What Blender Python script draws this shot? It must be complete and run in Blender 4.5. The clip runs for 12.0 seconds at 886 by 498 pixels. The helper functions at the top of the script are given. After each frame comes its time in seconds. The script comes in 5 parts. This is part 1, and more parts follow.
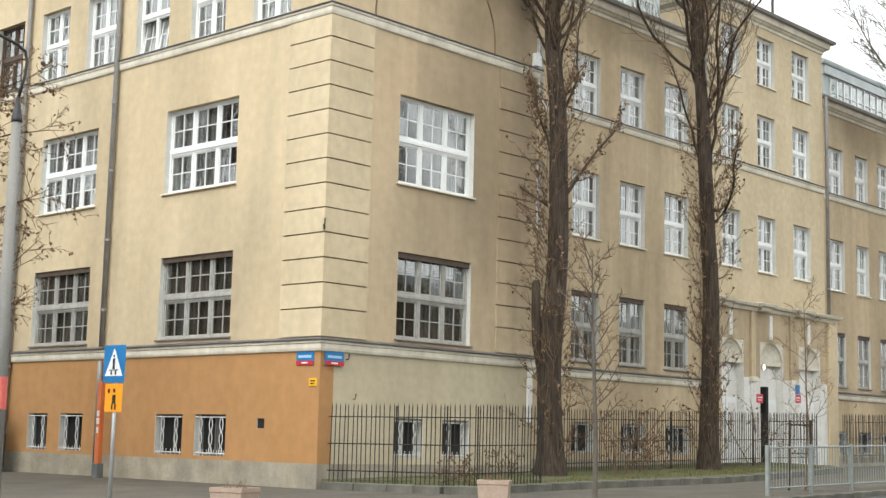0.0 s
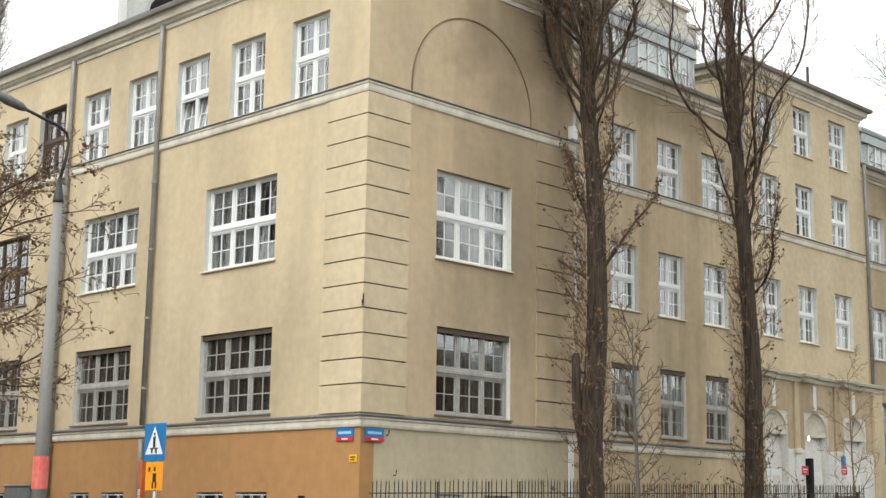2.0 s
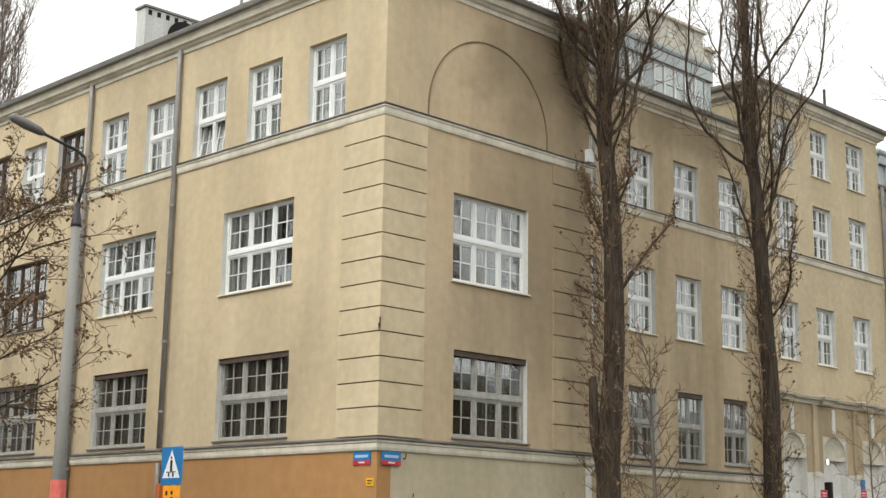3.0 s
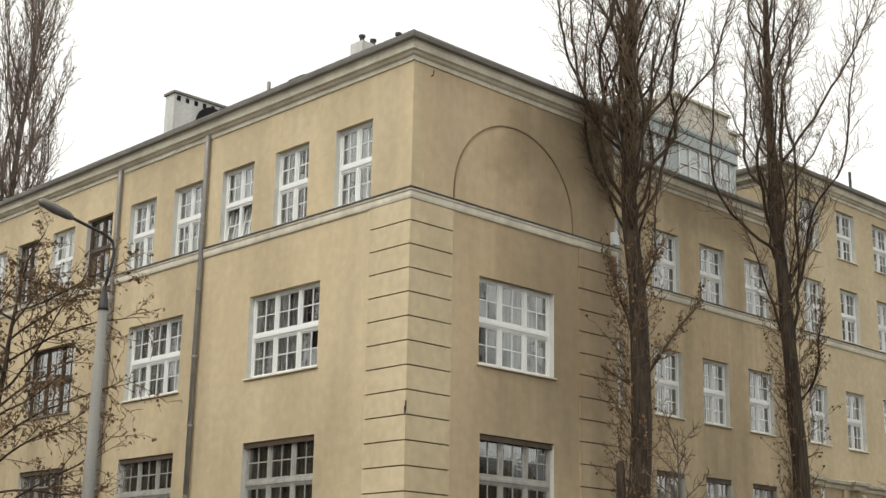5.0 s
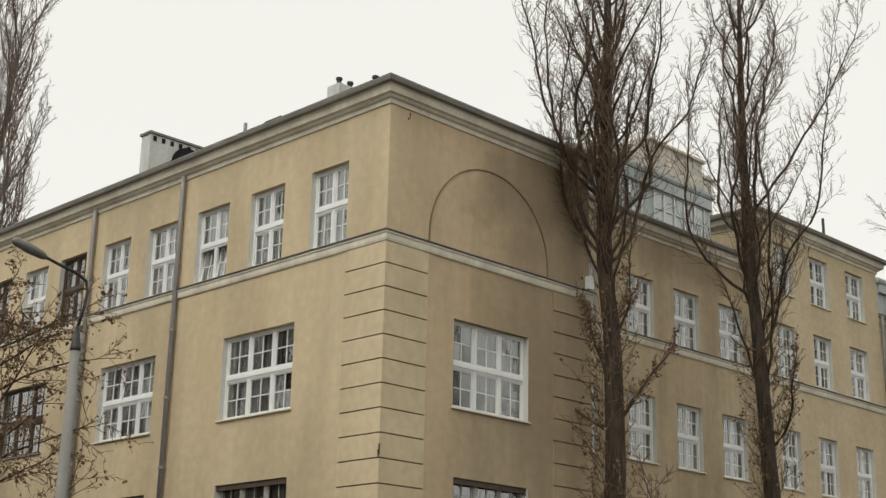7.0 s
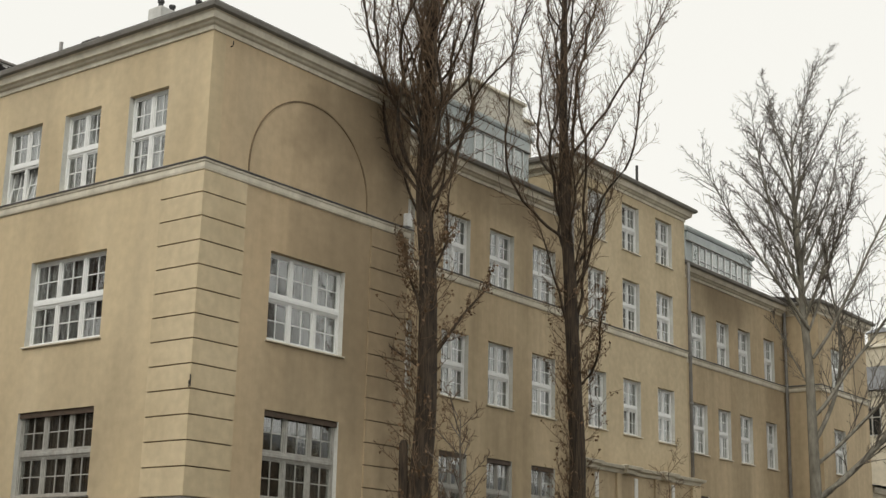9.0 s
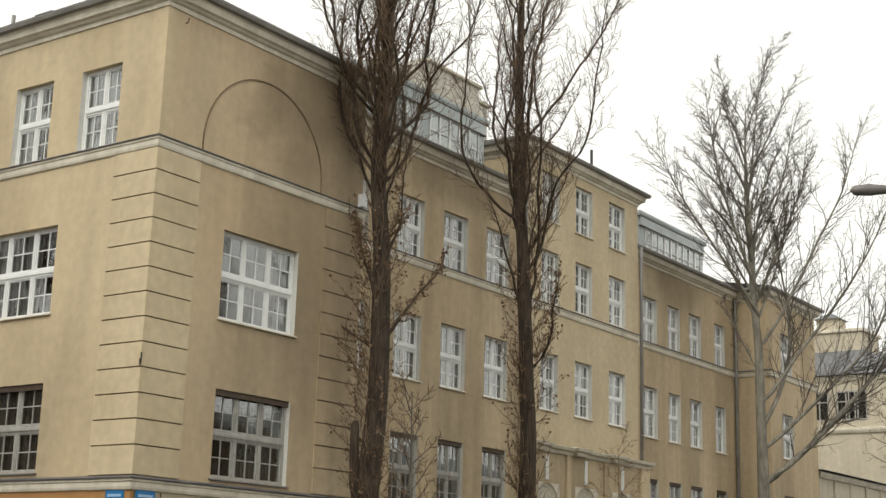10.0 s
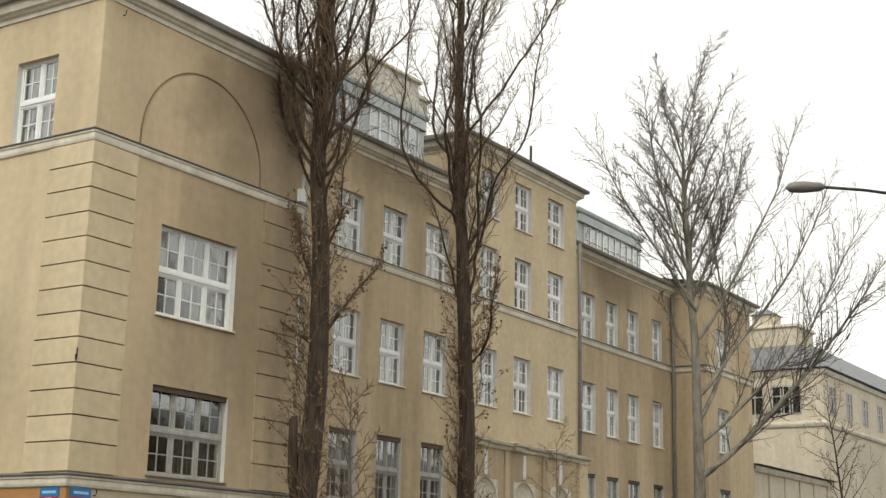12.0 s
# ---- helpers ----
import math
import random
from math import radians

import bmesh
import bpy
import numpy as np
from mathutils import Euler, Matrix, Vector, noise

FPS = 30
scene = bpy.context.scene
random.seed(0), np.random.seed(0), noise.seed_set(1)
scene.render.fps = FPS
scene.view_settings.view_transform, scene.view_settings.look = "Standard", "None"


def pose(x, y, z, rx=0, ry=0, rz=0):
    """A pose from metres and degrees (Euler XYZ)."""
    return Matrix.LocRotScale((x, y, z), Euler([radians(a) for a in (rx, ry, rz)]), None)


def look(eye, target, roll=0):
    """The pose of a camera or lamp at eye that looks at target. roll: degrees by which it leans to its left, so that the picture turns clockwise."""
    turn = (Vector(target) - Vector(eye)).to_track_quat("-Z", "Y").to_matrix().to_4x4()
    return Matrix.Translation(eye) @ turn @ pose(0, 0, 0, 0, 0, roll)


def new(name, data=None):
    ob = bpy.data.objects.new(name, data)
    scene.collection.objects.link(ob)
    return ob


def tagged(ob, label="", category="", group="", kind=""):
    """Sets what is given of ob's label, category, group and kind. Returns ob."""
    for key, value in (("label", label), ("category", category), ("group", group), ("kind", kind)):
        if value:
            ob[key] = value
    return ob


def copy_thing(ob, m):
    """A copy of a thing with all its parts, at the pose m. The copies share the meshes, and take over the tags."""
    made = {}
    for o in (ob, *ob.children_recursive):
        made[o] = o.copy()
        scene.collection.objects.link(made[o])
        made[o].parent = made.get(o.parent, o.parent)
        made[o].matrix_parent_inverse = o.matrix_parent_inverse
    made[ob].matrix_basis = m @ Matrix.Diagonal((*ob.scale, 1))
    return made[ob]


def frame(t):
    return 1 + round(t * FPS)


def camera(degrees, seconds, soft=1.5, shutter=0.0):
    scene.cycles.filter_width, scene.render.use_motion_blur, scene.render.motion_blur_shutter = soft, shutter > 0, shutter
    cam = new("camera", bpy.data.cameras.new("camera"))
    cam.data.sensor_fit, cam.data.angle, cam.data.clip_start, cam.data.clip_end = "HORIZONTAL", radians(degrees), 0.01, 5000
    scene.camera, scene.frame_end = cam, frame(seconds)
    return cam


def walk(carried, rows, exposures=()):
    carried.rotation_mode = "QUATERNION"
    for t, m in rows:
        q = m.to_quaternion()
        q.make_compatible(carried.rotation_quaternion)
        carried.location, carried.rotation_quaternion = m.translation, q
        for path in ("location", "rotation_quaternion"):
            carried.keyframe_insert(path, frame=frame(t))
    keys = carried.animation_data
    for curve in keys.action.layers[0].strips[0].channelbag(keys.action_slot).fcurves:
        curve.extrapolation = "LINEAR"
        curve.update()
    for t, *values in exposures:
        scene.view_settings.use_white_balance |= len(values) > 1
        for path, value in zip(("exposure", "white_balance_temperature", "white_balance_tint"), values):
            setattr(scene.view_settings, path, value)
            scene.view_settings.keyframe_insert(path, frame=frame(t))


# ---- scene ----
cam = camera(34.88, 12.0, soft=1.4)
EYE = (25.02, -22.83, 1.19)
# seconds, yaw, pitch, roll: the camera stands on the far pavement and pans by hand
PANS = [
    (0.0, 42.58, 7.75, -1.31),
    (0.5, 43.44, 8.22, -1.12),
    (1.0, 43.52, 9.24, -0.96),
    (1.5, 43.98, 9.76, -0.89),
    (2.0, 44.24, 10.73, -0.79),
    (2.5, 44.49, 11.13, -0.94),
    (3.0, 44.92, 11.66, -0.83),
    (3.5, 45.55, 12.61, -0.86),
    (3.7, 45.77, 12.86, -0.88),
    (5.3, 46.03, 15.43, -1.03),
    (5.5, 46.14, 15.65, -1.04),
    (6.0, 46.57, 16.10, -1.19),
    (6.5, 46.55, 16.29, -1.10),
    (6.7, 46.00, 16.54, -1.12),
    (8.3, 39.75, 15.54, -1.37),
    (8.5, 38.93, 15.10, -1.38),
    (9.0, 37.19, 14.31, -1.28),
    (9.5, 36.07, 13.78, -1.60),
    (10.0, 35.18, 13.61, -1.62),
    (10.5, 35.07, 13.33, -1.88),
    (11.0, 34.55, 13.20, -1.95),
    (11.5, 33.88, 13.63, -1.75),
    (12.0, 32.75, 13.48, -1.21),
]
walk(cam, [(t, pose(*EYE, 90 + pitch, roll, yaw)) for t, yaw, pitch, roll in PANS],
     exposures=[(0.0, 0.82, 6210, 8), (1.0, 0.78, 6210, 8), (2.5, 0.53, 6310, 8), (3.5, 0.35, 6460, 8), (5.5, 0.05, 6610, 8), (6.5, -0.15, 6660, 8), (8.5, -0.22, 6660, 8), (9.5, 0.0, 6660, 8), (10.5, 0.14, 6660, 8), (12.0, 0.22, 6660, 8)])

# ---- light: a white overcast sky and a weak, wide sun behind the cloud ----
SUN_EL, SUN_AZ = 47.0, 171.0
world = bpy.data.worlds.new("overcast")
scene.world = world
world.use_nodes = True
wn, wl = world.node_tree.nodes, world.node_tree.links
sky = wn.new("ShaderNodeTexSky")
sky.sky_type, sky.sun_disc = "NISHITA", False
sky.sun_elevation, sky.sun_rotation = radians(SUN_EL), radians(SUN_AZ)
sky.dust_density, sky.air_density = 4.0, 1.0
grey = wn.new("ShaderNodeHueSaturation")
grey.inputs["Saturation"].default_value = 0.08
cloud = wn.new("ShaderNodeMixRGB")
cloud.inputs["Fac"].default_value = 0.8
cloud.inputs["Color2"].default_value = (11.3, 11.2, 10.8, 1)
wl.new(sky.outputs["Color"], grey.inputs["Color"])
wl.new(grey.outputs["Color"], cloud.inputs["Color1"])
wl.new(cloud.outputs["Color"], wn["Background"].inputs["Color"])
wn["Background"].inputs["Strength"].default_value = 0.106
sun = new("sun", bpy.data.lights.new("sun", "SUN"))
sun.data.energy, sun.data.angle, sun.data.color = 1.2, radians(40), (1.0, 0.96, 0.9)
sun.matrix_world = look((3, -18, 20), (0, 0, 0))

# ---- materials ----
def shader(name, rough=0.8, metal=0.0):
    m = bpy.data.materials.new(name)
    m.use_nodes = True
    n = m.node_tree.nodes
    b = n["Principled BSDF"]
    b.inputs["Roughness"].default_value, b.inputs["Metallic"].default_value = rough, metal
    return m, n, m.node_tree.links, b


def surface(name, low, high, scale=3.0, rough=0.85, metal=0.0, bump=0.15, grain=60.0, stretch=(1, 1, 1), stain=None, stain_scale=0.5,
            stain_amount=0.5, vary=0.0, spec=None, streak=0.0, blots=()):
    """Two colours mixed by a broad noise, a fine grain with bump, and darker or paler stains of a shape of their own.
    streak: depth of the rain streaks; blots: (centre, radii, amount, colour) of single ragged patches of soot or old wash."""
    m, n, l, b = shader(name, rough, metal)
    if spec is not None:
        b.inputs["Specular IOR Level"].default_value = spec
    co = n.new("ShaderNodeTexCoord")
    mp = n.new("ShaderNodeMapping")
    mp.inputs["Scale"].default_value = stretch
    l.new(co.outputs["Object"], mp.inputs["Vector"])
    broad = n.new("ShaderNodeTexNoise")
    broad.inputs["Scale"].default_value, broad.inputs["Detail"].default_value = scale, 5
    l.new(mp.outputs["Vector"], broad.inputs["Vector"])
    ramp = n.new("ShaderNodeValToRGB")
    ramp.color_ramp.elements[0].position, ramp.color_ramp.elements[1].position = 0.3, 0.7
    ramp.color_ramp.elements[0].color, ramp.color_ramp.elements[1].color = (*low, 1), (*high, 1)
    l.new(broad.outputs["Fac"], ramp.inputs["Fac"])
    out = ramp.outputs["Color"]
    if stain:
        st = n.new("ShaderNodeTexNoise")
        st.inputs["Scale"].default_value, st.inputs["Detail"].default_value = stain_scale, 7
        mp2 = n.new("ShaderNodeMapping")
        mp2.inputs["Scale"].default_value = (1, 1, 0.25)
        mp2.inputs["Location"].default_value = (3.1, 7.7, 1.3)
        l.new(co.outputs["Object"], mp2.inputs["Vector"])
        l.new(mp2.outputs["Vector"], st.inputs["Vector"])
        rg = n.new("ShaderNodeMapRange")
        rg.inputs["From Min"].default_value, rg.inputs["From Max"].default_value = 0.45, 0.72
        rg.inputs["To Max"].default_value = stain_amount
        l.new(st.outputs["Fac"], rg.inputs["Value"])
        mx = n.new("ShaderNodeMixRGB")
        l.new(rg.outputs["Result"], mx.inputs["Fac"])
        l.new(out, mx.inputs["Color1"])
        mx.inputs["Color2"].default_value = (*stain, 1)
        out = mx.outputs["Color"]
    if streak:
        ms, ns, rs, hm = (n.new("ShaderNode" + k) for k in ("Mapping", "TexNoise", "MapRange", "HueSaturation"))
        ms.inputs["Scale"].default_value = (1, 1, 0.07)
        ns.inputs["Scale"].default_value, ns.inputs["Detail"].default_value, ns.inputs["Roughness"].default_value = 2.6, 6, 0.65
        rs.inputs["From Min"].default_value, rs.inputs["From Max"].default_value = 0.36, 0.66
        rs.inputs["To Min"].default_value, rs.inputs["To Max"].default_value = 1 + streak * 0.4, 1 - streak
        l.new(co.outputs["Object"], ms.inputs["Vector"])
        l.new(ms.outputs["Vector"], ns.inputs["Vector"])
        l.new(ns.outputs["Fac"], rs.inputs["Value"])
        l.new(rs.outputs["Result"], hm.inputs["Value"])
        l.new(out, hm.inputs["Color"])
        out = hm.outputs["Color"]
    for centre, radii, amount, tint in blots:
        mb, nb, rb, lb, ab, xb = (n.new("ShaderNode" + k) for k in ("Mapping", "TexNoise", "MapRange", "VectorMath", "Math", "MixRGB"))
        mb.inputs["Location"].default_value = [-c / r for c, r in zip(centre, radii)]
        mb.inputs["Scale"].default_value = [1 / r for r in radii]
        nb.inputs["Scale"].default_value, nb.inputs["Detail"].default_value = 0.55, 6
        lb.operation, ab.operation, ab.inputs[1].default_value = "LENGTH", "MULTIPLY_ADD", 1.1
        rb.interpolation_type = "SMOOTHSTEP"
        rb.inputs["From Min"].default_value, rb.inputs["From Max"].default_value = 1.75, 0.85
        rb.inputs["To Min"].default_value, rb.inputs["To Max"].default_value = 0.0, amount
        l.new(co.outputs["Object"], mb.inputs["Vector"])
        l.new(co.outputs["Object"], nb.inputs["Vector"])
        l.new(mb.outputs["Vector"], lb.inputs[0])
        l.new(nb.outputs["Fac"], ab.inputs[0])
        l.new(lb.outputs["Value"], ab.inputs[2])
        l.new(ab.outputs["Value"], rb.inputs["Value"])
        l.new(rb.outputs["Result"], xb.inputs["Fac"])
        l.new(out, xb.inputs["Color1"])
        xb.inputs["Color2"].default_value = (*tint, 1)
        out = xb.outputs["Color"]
    if vary:
        info = n.new("ShaderNodeObjectInfo")
        hs = n.new("ShaderNodeHueSaturation")
        vr = n.new("ShaderNodeMapRange")
        vr.inputs["To Min"].default_value, vr.inputs["To Max"].default_value = 1 - vary, 1 + vary
        l.new(info.outputs["Random"], vr.inputs["Value"])
        l.new(vr.outputs["Result"], hs.inputs["Value"])
        l.new(out, hs.inputs["Color"])
        out = hs.outputs["Color"]
    mid = n.new("ShaderNodeTexNoise")
    mid.inputs["Scale"].default_value, mid.inputs["Detail"].default_value = scale * 8, 4
    l.new(co.outputs["Object"], mid.inputs["Vector"])
    mr = n.new("ShaderNodeMapRange")
    mr.inputs["From Min"].default_value, mr.inputs["From Max"].default_value = 0.3, 0.7
    mr.inputs["To Min"].default_value, mr.inputs["To Max"].default_value = 0.93, 1.07
    mh = n.new("ShaderNodeHueSaturation")
    l.new(mid.outputs["Fac"], mr.inputs["Value"])
    l.new(mr.outputs["Result"], mh.inputs["Value"])
    l.new(out, mh.inputs["Color"])
    l.new(mh.outputs["Color"], b.inputs["Base Color"])
    fine = n.new("ShaderNodeTexNoise")
    fine.inputs["Scale"].default_value, fine.inputs["Detail"].default_value = grain, 3
    l.new(co.outputs["Object"], fine.inputs["Vector"])
    bm_ = n.new("ShaderNodeBump")
    bm_.inputs["Strength"].default_value, bm_.inputs["Distance"].default_value = bump, 0.02
    l.new(fine.outputs["Fac"], bm_.inputs["Height"])
    l.new(bm_.outputs["Normal"], b.inputs["Normal"])
    return m


PLASTER = surface("ochre_plaster", (0.535, 0.427, 0.267), (0.645, 0.532, 0.352), 0.45, 0.9, bump=0.2, stretch=(1, 1, 0.35),
                  stain=(0.36, 0.29, 0.19), stain_scale=0.5, stain_amount=0.7, streak=0.025)
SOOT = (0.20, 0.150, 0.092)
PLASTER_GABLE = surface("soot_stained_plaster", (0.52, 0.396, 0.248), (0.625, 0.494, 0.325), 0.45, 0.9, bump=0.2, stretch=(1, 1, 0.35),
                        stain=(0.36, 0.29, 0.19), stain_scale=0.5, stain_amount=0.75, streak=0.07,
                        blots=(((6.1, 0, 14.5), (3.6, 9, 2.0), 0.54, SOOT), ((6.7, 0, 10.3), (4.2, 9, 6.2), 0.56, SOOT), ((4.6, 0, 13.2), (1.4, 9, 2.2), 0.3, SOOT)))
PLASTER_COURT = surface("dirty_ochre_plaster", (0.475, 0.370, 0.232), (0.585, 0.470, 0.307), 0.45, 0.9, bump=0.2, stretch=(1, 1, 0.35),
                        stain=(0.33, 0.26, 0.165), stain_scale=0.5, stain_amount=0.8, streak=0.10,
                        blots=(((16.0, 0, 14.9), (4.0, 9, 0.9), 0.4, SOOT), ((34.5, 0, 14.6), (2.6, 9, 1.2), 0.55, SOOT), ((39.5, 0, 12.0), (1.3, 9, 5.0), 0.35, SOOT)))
PLASTER_PALE = surface("pale_ochre_plaster", (0.56, 0.46, 0.30), (0.65, 0.54, 0.36), 0.5, 0.9, bump=0.2,
                       stain=(0.42, 0.33, 0.2), stain_scale=0.9, stain_amount=0.35, vary=0.03, streak=0.03)
PLASTER_GREY = surface("greyish_plaster", (0.42, 0.36, 0.25), (0.50, 0.43, 0.29), 0.5, 0.92, bump=0.25,
                       stain=(0.62, 0.55, 0.40), stain_scale=0.6, stain_amount=0.6)
ORANGE = surface("orange_plaster", (0.385, 0.202, 0.075), (0.435, 0.232, 0.089), 0.35, 0.85, bump=0.12,
                 stain=(0.47, 0.265, 0.115), stain_scale=0.6, stain_amount=0.35, streak=0.03)
PLINTH = surface("plinth_render", (0.27, 0.235, 0.172), (0.42, 0.37, 0.28), 1.6, 0.95, bump=0.4,
                 stain=(0.18, 0.17, 0.15), stain_scale=1.6, stain_amount=0.7)
TRIM = surface("pale_stone_trim", (0.64, 0.59, 0.475), (0.75, 0.70, 0.585), 0.8, 0.85, bump=0.15,
               stain=(0.36, 0.32, 0.25), stain_scale=1.3, stain_amount=0.4)
LEAD = surface("grey_sheet_flashing", (0.19, 0.18, 0.165), (0.27, 0.255, 0.23), 1.5, 0.6, 0.3, bump=0.05)
ZINC = surface("zinc_sheet", (0.42, 0.465, 0.465), (0.52, 0.565, 0.56), 1.2, 0.5, 0.2, bump=0.05)
ROOFING = surface("roof_sheet", (0.10, 0.10, 0.10), (0.17, 0.16, 0.155), 1.0, 0.6, 0.2, bump=0.1)
WHITE = surface("white_window_paint", (0.76, 0.77, 0.76), (0.82, 0.83, 0.81), 3, 0.45, bump=0.03)
OLDWHITE = surface("weathered_grey_white_paint", (0.31, 0.305, 0.28), (0.45, 0.44, 0.405), 6, 0.6, bump=0.12,
                   stain=(0.25, 0.22, 0.18), stain_scale=4, stain_amount=0.5)
BROWNWOOD = surface("dark_brown_wood", (0.06, 0.04, 0.026), (0.10, 0.068, 0.045), 5, 0.6, bump=0.1)
REVEAL = surface("white_reveal_render", (0.60, 0.60, 0.56), (0.68, 0.68, 0.63), 2, 0.9, bump=0.1)
WHITEWALL = surface("white_portal_paint", (0.70, 0.69, 0.65), (0.78, 0.77, 0.73), 1.0, 0.85, bump=0.1,
                    stain=(0.5, 0.47, 0.4), stain_scale=1.5, stain_amount=0.4)
CURTAIN = surface("net_curtain", (0.12, 0.12, 0.117), (0.64, 0.64, 0.625), 3.6, 0.95, bump=0.3, stretch=(2.2, 2.2, 0.05))
DIMCURTAIN = surface("dark_curtain", (0.02, 0.017, 0.015), (0.20, 0.17, 0.14), 6, 0.95, bump=0.3, stretch=(2.2, 2.2, 0.05))
GREYCURTAIN = surface("grey_curtain", (0.02, 0.02, 0.02), (0.34, 0.34, 0.335), 3.6, 0.95, bump=0.3, stretch=(2.2, 2.2, 0.05))
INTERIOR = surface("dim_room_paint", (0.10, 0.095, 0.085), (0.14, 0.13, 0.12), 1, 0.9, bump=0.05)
IRON = surface("black_painted_iron", (0.012, 0.011, 0.010), (0.034, 0.027, 0.022), 8, 0.7, 0.0, bump=0.2)
WHITEIRON = surface("white_painted_iron", (0.56, 0.56, 0.54), (0.70, 0.70, 0.68), 8, 0.6, bump=0.1)
GALV = surface("galvanised_steel", (0.40, 0.41, 0.41), (0.52, 0.53, 0.53), 6, 0.45, 0.5, bump=0.05)
GREYPAINT = surface("grey_painted_steel", (0.21, 0.235, 0.22), (0.29, 0.315, 0.30), 5, 0.5, bump=0.08)
PIPE = surface("grey_drainpipe_zinc", (0.25, 0.245, 0.235), (0.34, 0.33, 0.315), 2.5, 0.5, 0.3, bump=0.08)
POLE = surface("concrete_lamp_pole", (0.20, 0.195, 0.177), (0.285, 0.277, 0.253), 4, 0.85, bump=0.2, stretch=(1, 1, 0.2))
DARKSTEEL = surface("dark_lamp_steel", (0.03, 0.03, 0.03), (0.06, 0.06, 0.06), 4, 0.5, 0.4, bump=0.05)
LAMPGREY = surface("lamp_head_grey", (0.14, 0.13, 0.12), (0.21, 0.195, 0.18), 4, 0.5, 0.2, bump=0.05)
PAVING = surface("pavement_concrete", (0.066, 0.058, 0.044), (0.105, 0.091, 0.070), 0.9, 0.95, bump=0.3,
                 stain=(0.055, 0.052, 0.048), stain_scale=0.7, stain_amount=0.6, vary=0.10)
ASPHALT = surface("asphalt", (0.045, 0.045, 0.046), (0.075, 0.074, 0.072), 0.8, 0.92, bump=0.4, grain=120,
                  stain=(0.1, 0.098, 0.09), stain_scale=0.3, stain_amount=0.5)
EARTH = surface("town_ground", (0.07, 0.068, 0.06), (0.11, 0.105, 0.09), 0.5, 0.95, bump=0.4)
SOIL = surface("garden_soil_moss", (0.055, 0.052, 0.03), (0.10, 0.10, 0.04), 2.5, 0.98, bump=0.7, grain=25,
               stain=(0.10, 0.12, 0.03), stain_scale=1.0, stain_amount=0.7)
GRASS = surface("short_winter_grass", (0.075, 0.082, 0.02), (0.165, 0.148, 0.045), 3, 0.9, bump=0.1)
WALLSTONE = surface("old_kerb_stone", (0.10, 0.095, 0.08), (0.17, 0.16, 0.135), 2.2, 0.95, bump=0.5,
                    stain=(0.08, 0.085, 0.06), stain_scale=2.0, stain_amount=0.7, vary=0.12)
BARK = surface("dark_poplar_bark", (0.012, 0.009, 0.0065), (0.088, 0.062, 0.040), 5, 0.95, bump=1.0, grain=30, stretch=(4.5, 4.5, 0.35))
TWIG = surface("brown_twigs", (0.10, 0.064, 0.037), (0.20, 0.132, 0.078), 1.0, 0.9, bump=0.1)
PALEBARK = surface("pale_grey_bark", (0.13, 0.12, 0.095), (0.29, 0.27, 0.22), 3, 0.9, bump=0.5, stretch=(2, 2, 0.7),
                   stain=(0.1, 0.09, 0.07), stain_scale=3, stain_amount=0.6)
PALETWIG = surface("grey_brown_twigs", (0.085, 0.072, 0.058), (0.155, 0.132, 0.108), 1.0, 0.9, bump=0.1)
HAZETWIG = surface("pinkish_brown_twigs", (0.17, 0.125, 0.10), (0.27, 0.205, 0.165), 1.0, 0.9, bump=0.1)
DEADLEAF = surface("dead_brown_leaves", (0.12, 0.072, 0.036), (0.21, 0.13, 0.07), 6, 0.8, bump=0.1)
TERRACOTTA = surface("pinkish_concrete_planter", (0.36, 0.27, 0.205), (0.46, 0.355, 0.275), 4, 0.9, bump=0.3,
                     stain=(0.25, 0.2, 0.16), stain_scale=3, stain_amount=0.5)
BLUE = surface("blue_sign_film", (0.014, 0.15, 0.37), (0.024, 0.18, 0.42), 3, 0.4, bump=0.02)
RED = surface("red_sign_film", (0.50, 0.02, 0.03), (0.56, 0.03, 0.04), 3, 0.4, bump=0.02)
SIGNWHITE = surface("white_sign_film", (0.74, 0.75, 0.75), (0.8, 0.8, 0.8), 3, 0.4, bump=0.02)
YELLOW = surface("yellow_sign_film", (0.78, 0.42, 0.01), (0.82, 0.46, 0.02), 3, 0.4, bump=0.02)
SIGNORANGE = surface("amber_sign_film", (0.80, 0.30, 0.01), (0.86, 0.34, 0.02), 3, 0.4, bump=0.02)
BLACK = surface("black_film", (0.012, 0.012, 0.012), (0.02, 0.02, 0.02), 3, 0.5, bump=0.02)
POSTORANGE = surface("faded_orange_post", (0.50, 0.12, 0.03), (0.6, 0.17, 0.05), 4, 0.6, bump=0.1)
TAPE = surface("red_faded_sticker", (0.62, 0.10, 0.08), (0.7, 0.18, 0.14), 9, 0.5, bump=0.05)
PAPER = surface("paper_stickers", (0.5, 0.48, 0.44), (0.75, 0.73, 0.68), 14, 0.8, bump=0.1)
CABINET = surface("dark_grey_cabinet", (0.10, 0.105, 0.105), (0.16, 0.165, 0.16), 4, 0.6, bump=0.1)
# black for openings: the darkness inside them is put into the colour
HOLE = surface("opening_black", (0.008, 0.008, 0.008), (0.015, 0.014, 0.013), 3, 0.95, bump=0.1)
CHIMNEY = surface("white_render_chimney", (0.58, 0.58, 0.55), (0.68, 0.68, 0.65), 1.2, 0.9, bump=0.2,
                  stain=(0.35, 0.34, 0.31), stain_scale=1.2, stain_amount=0.5)
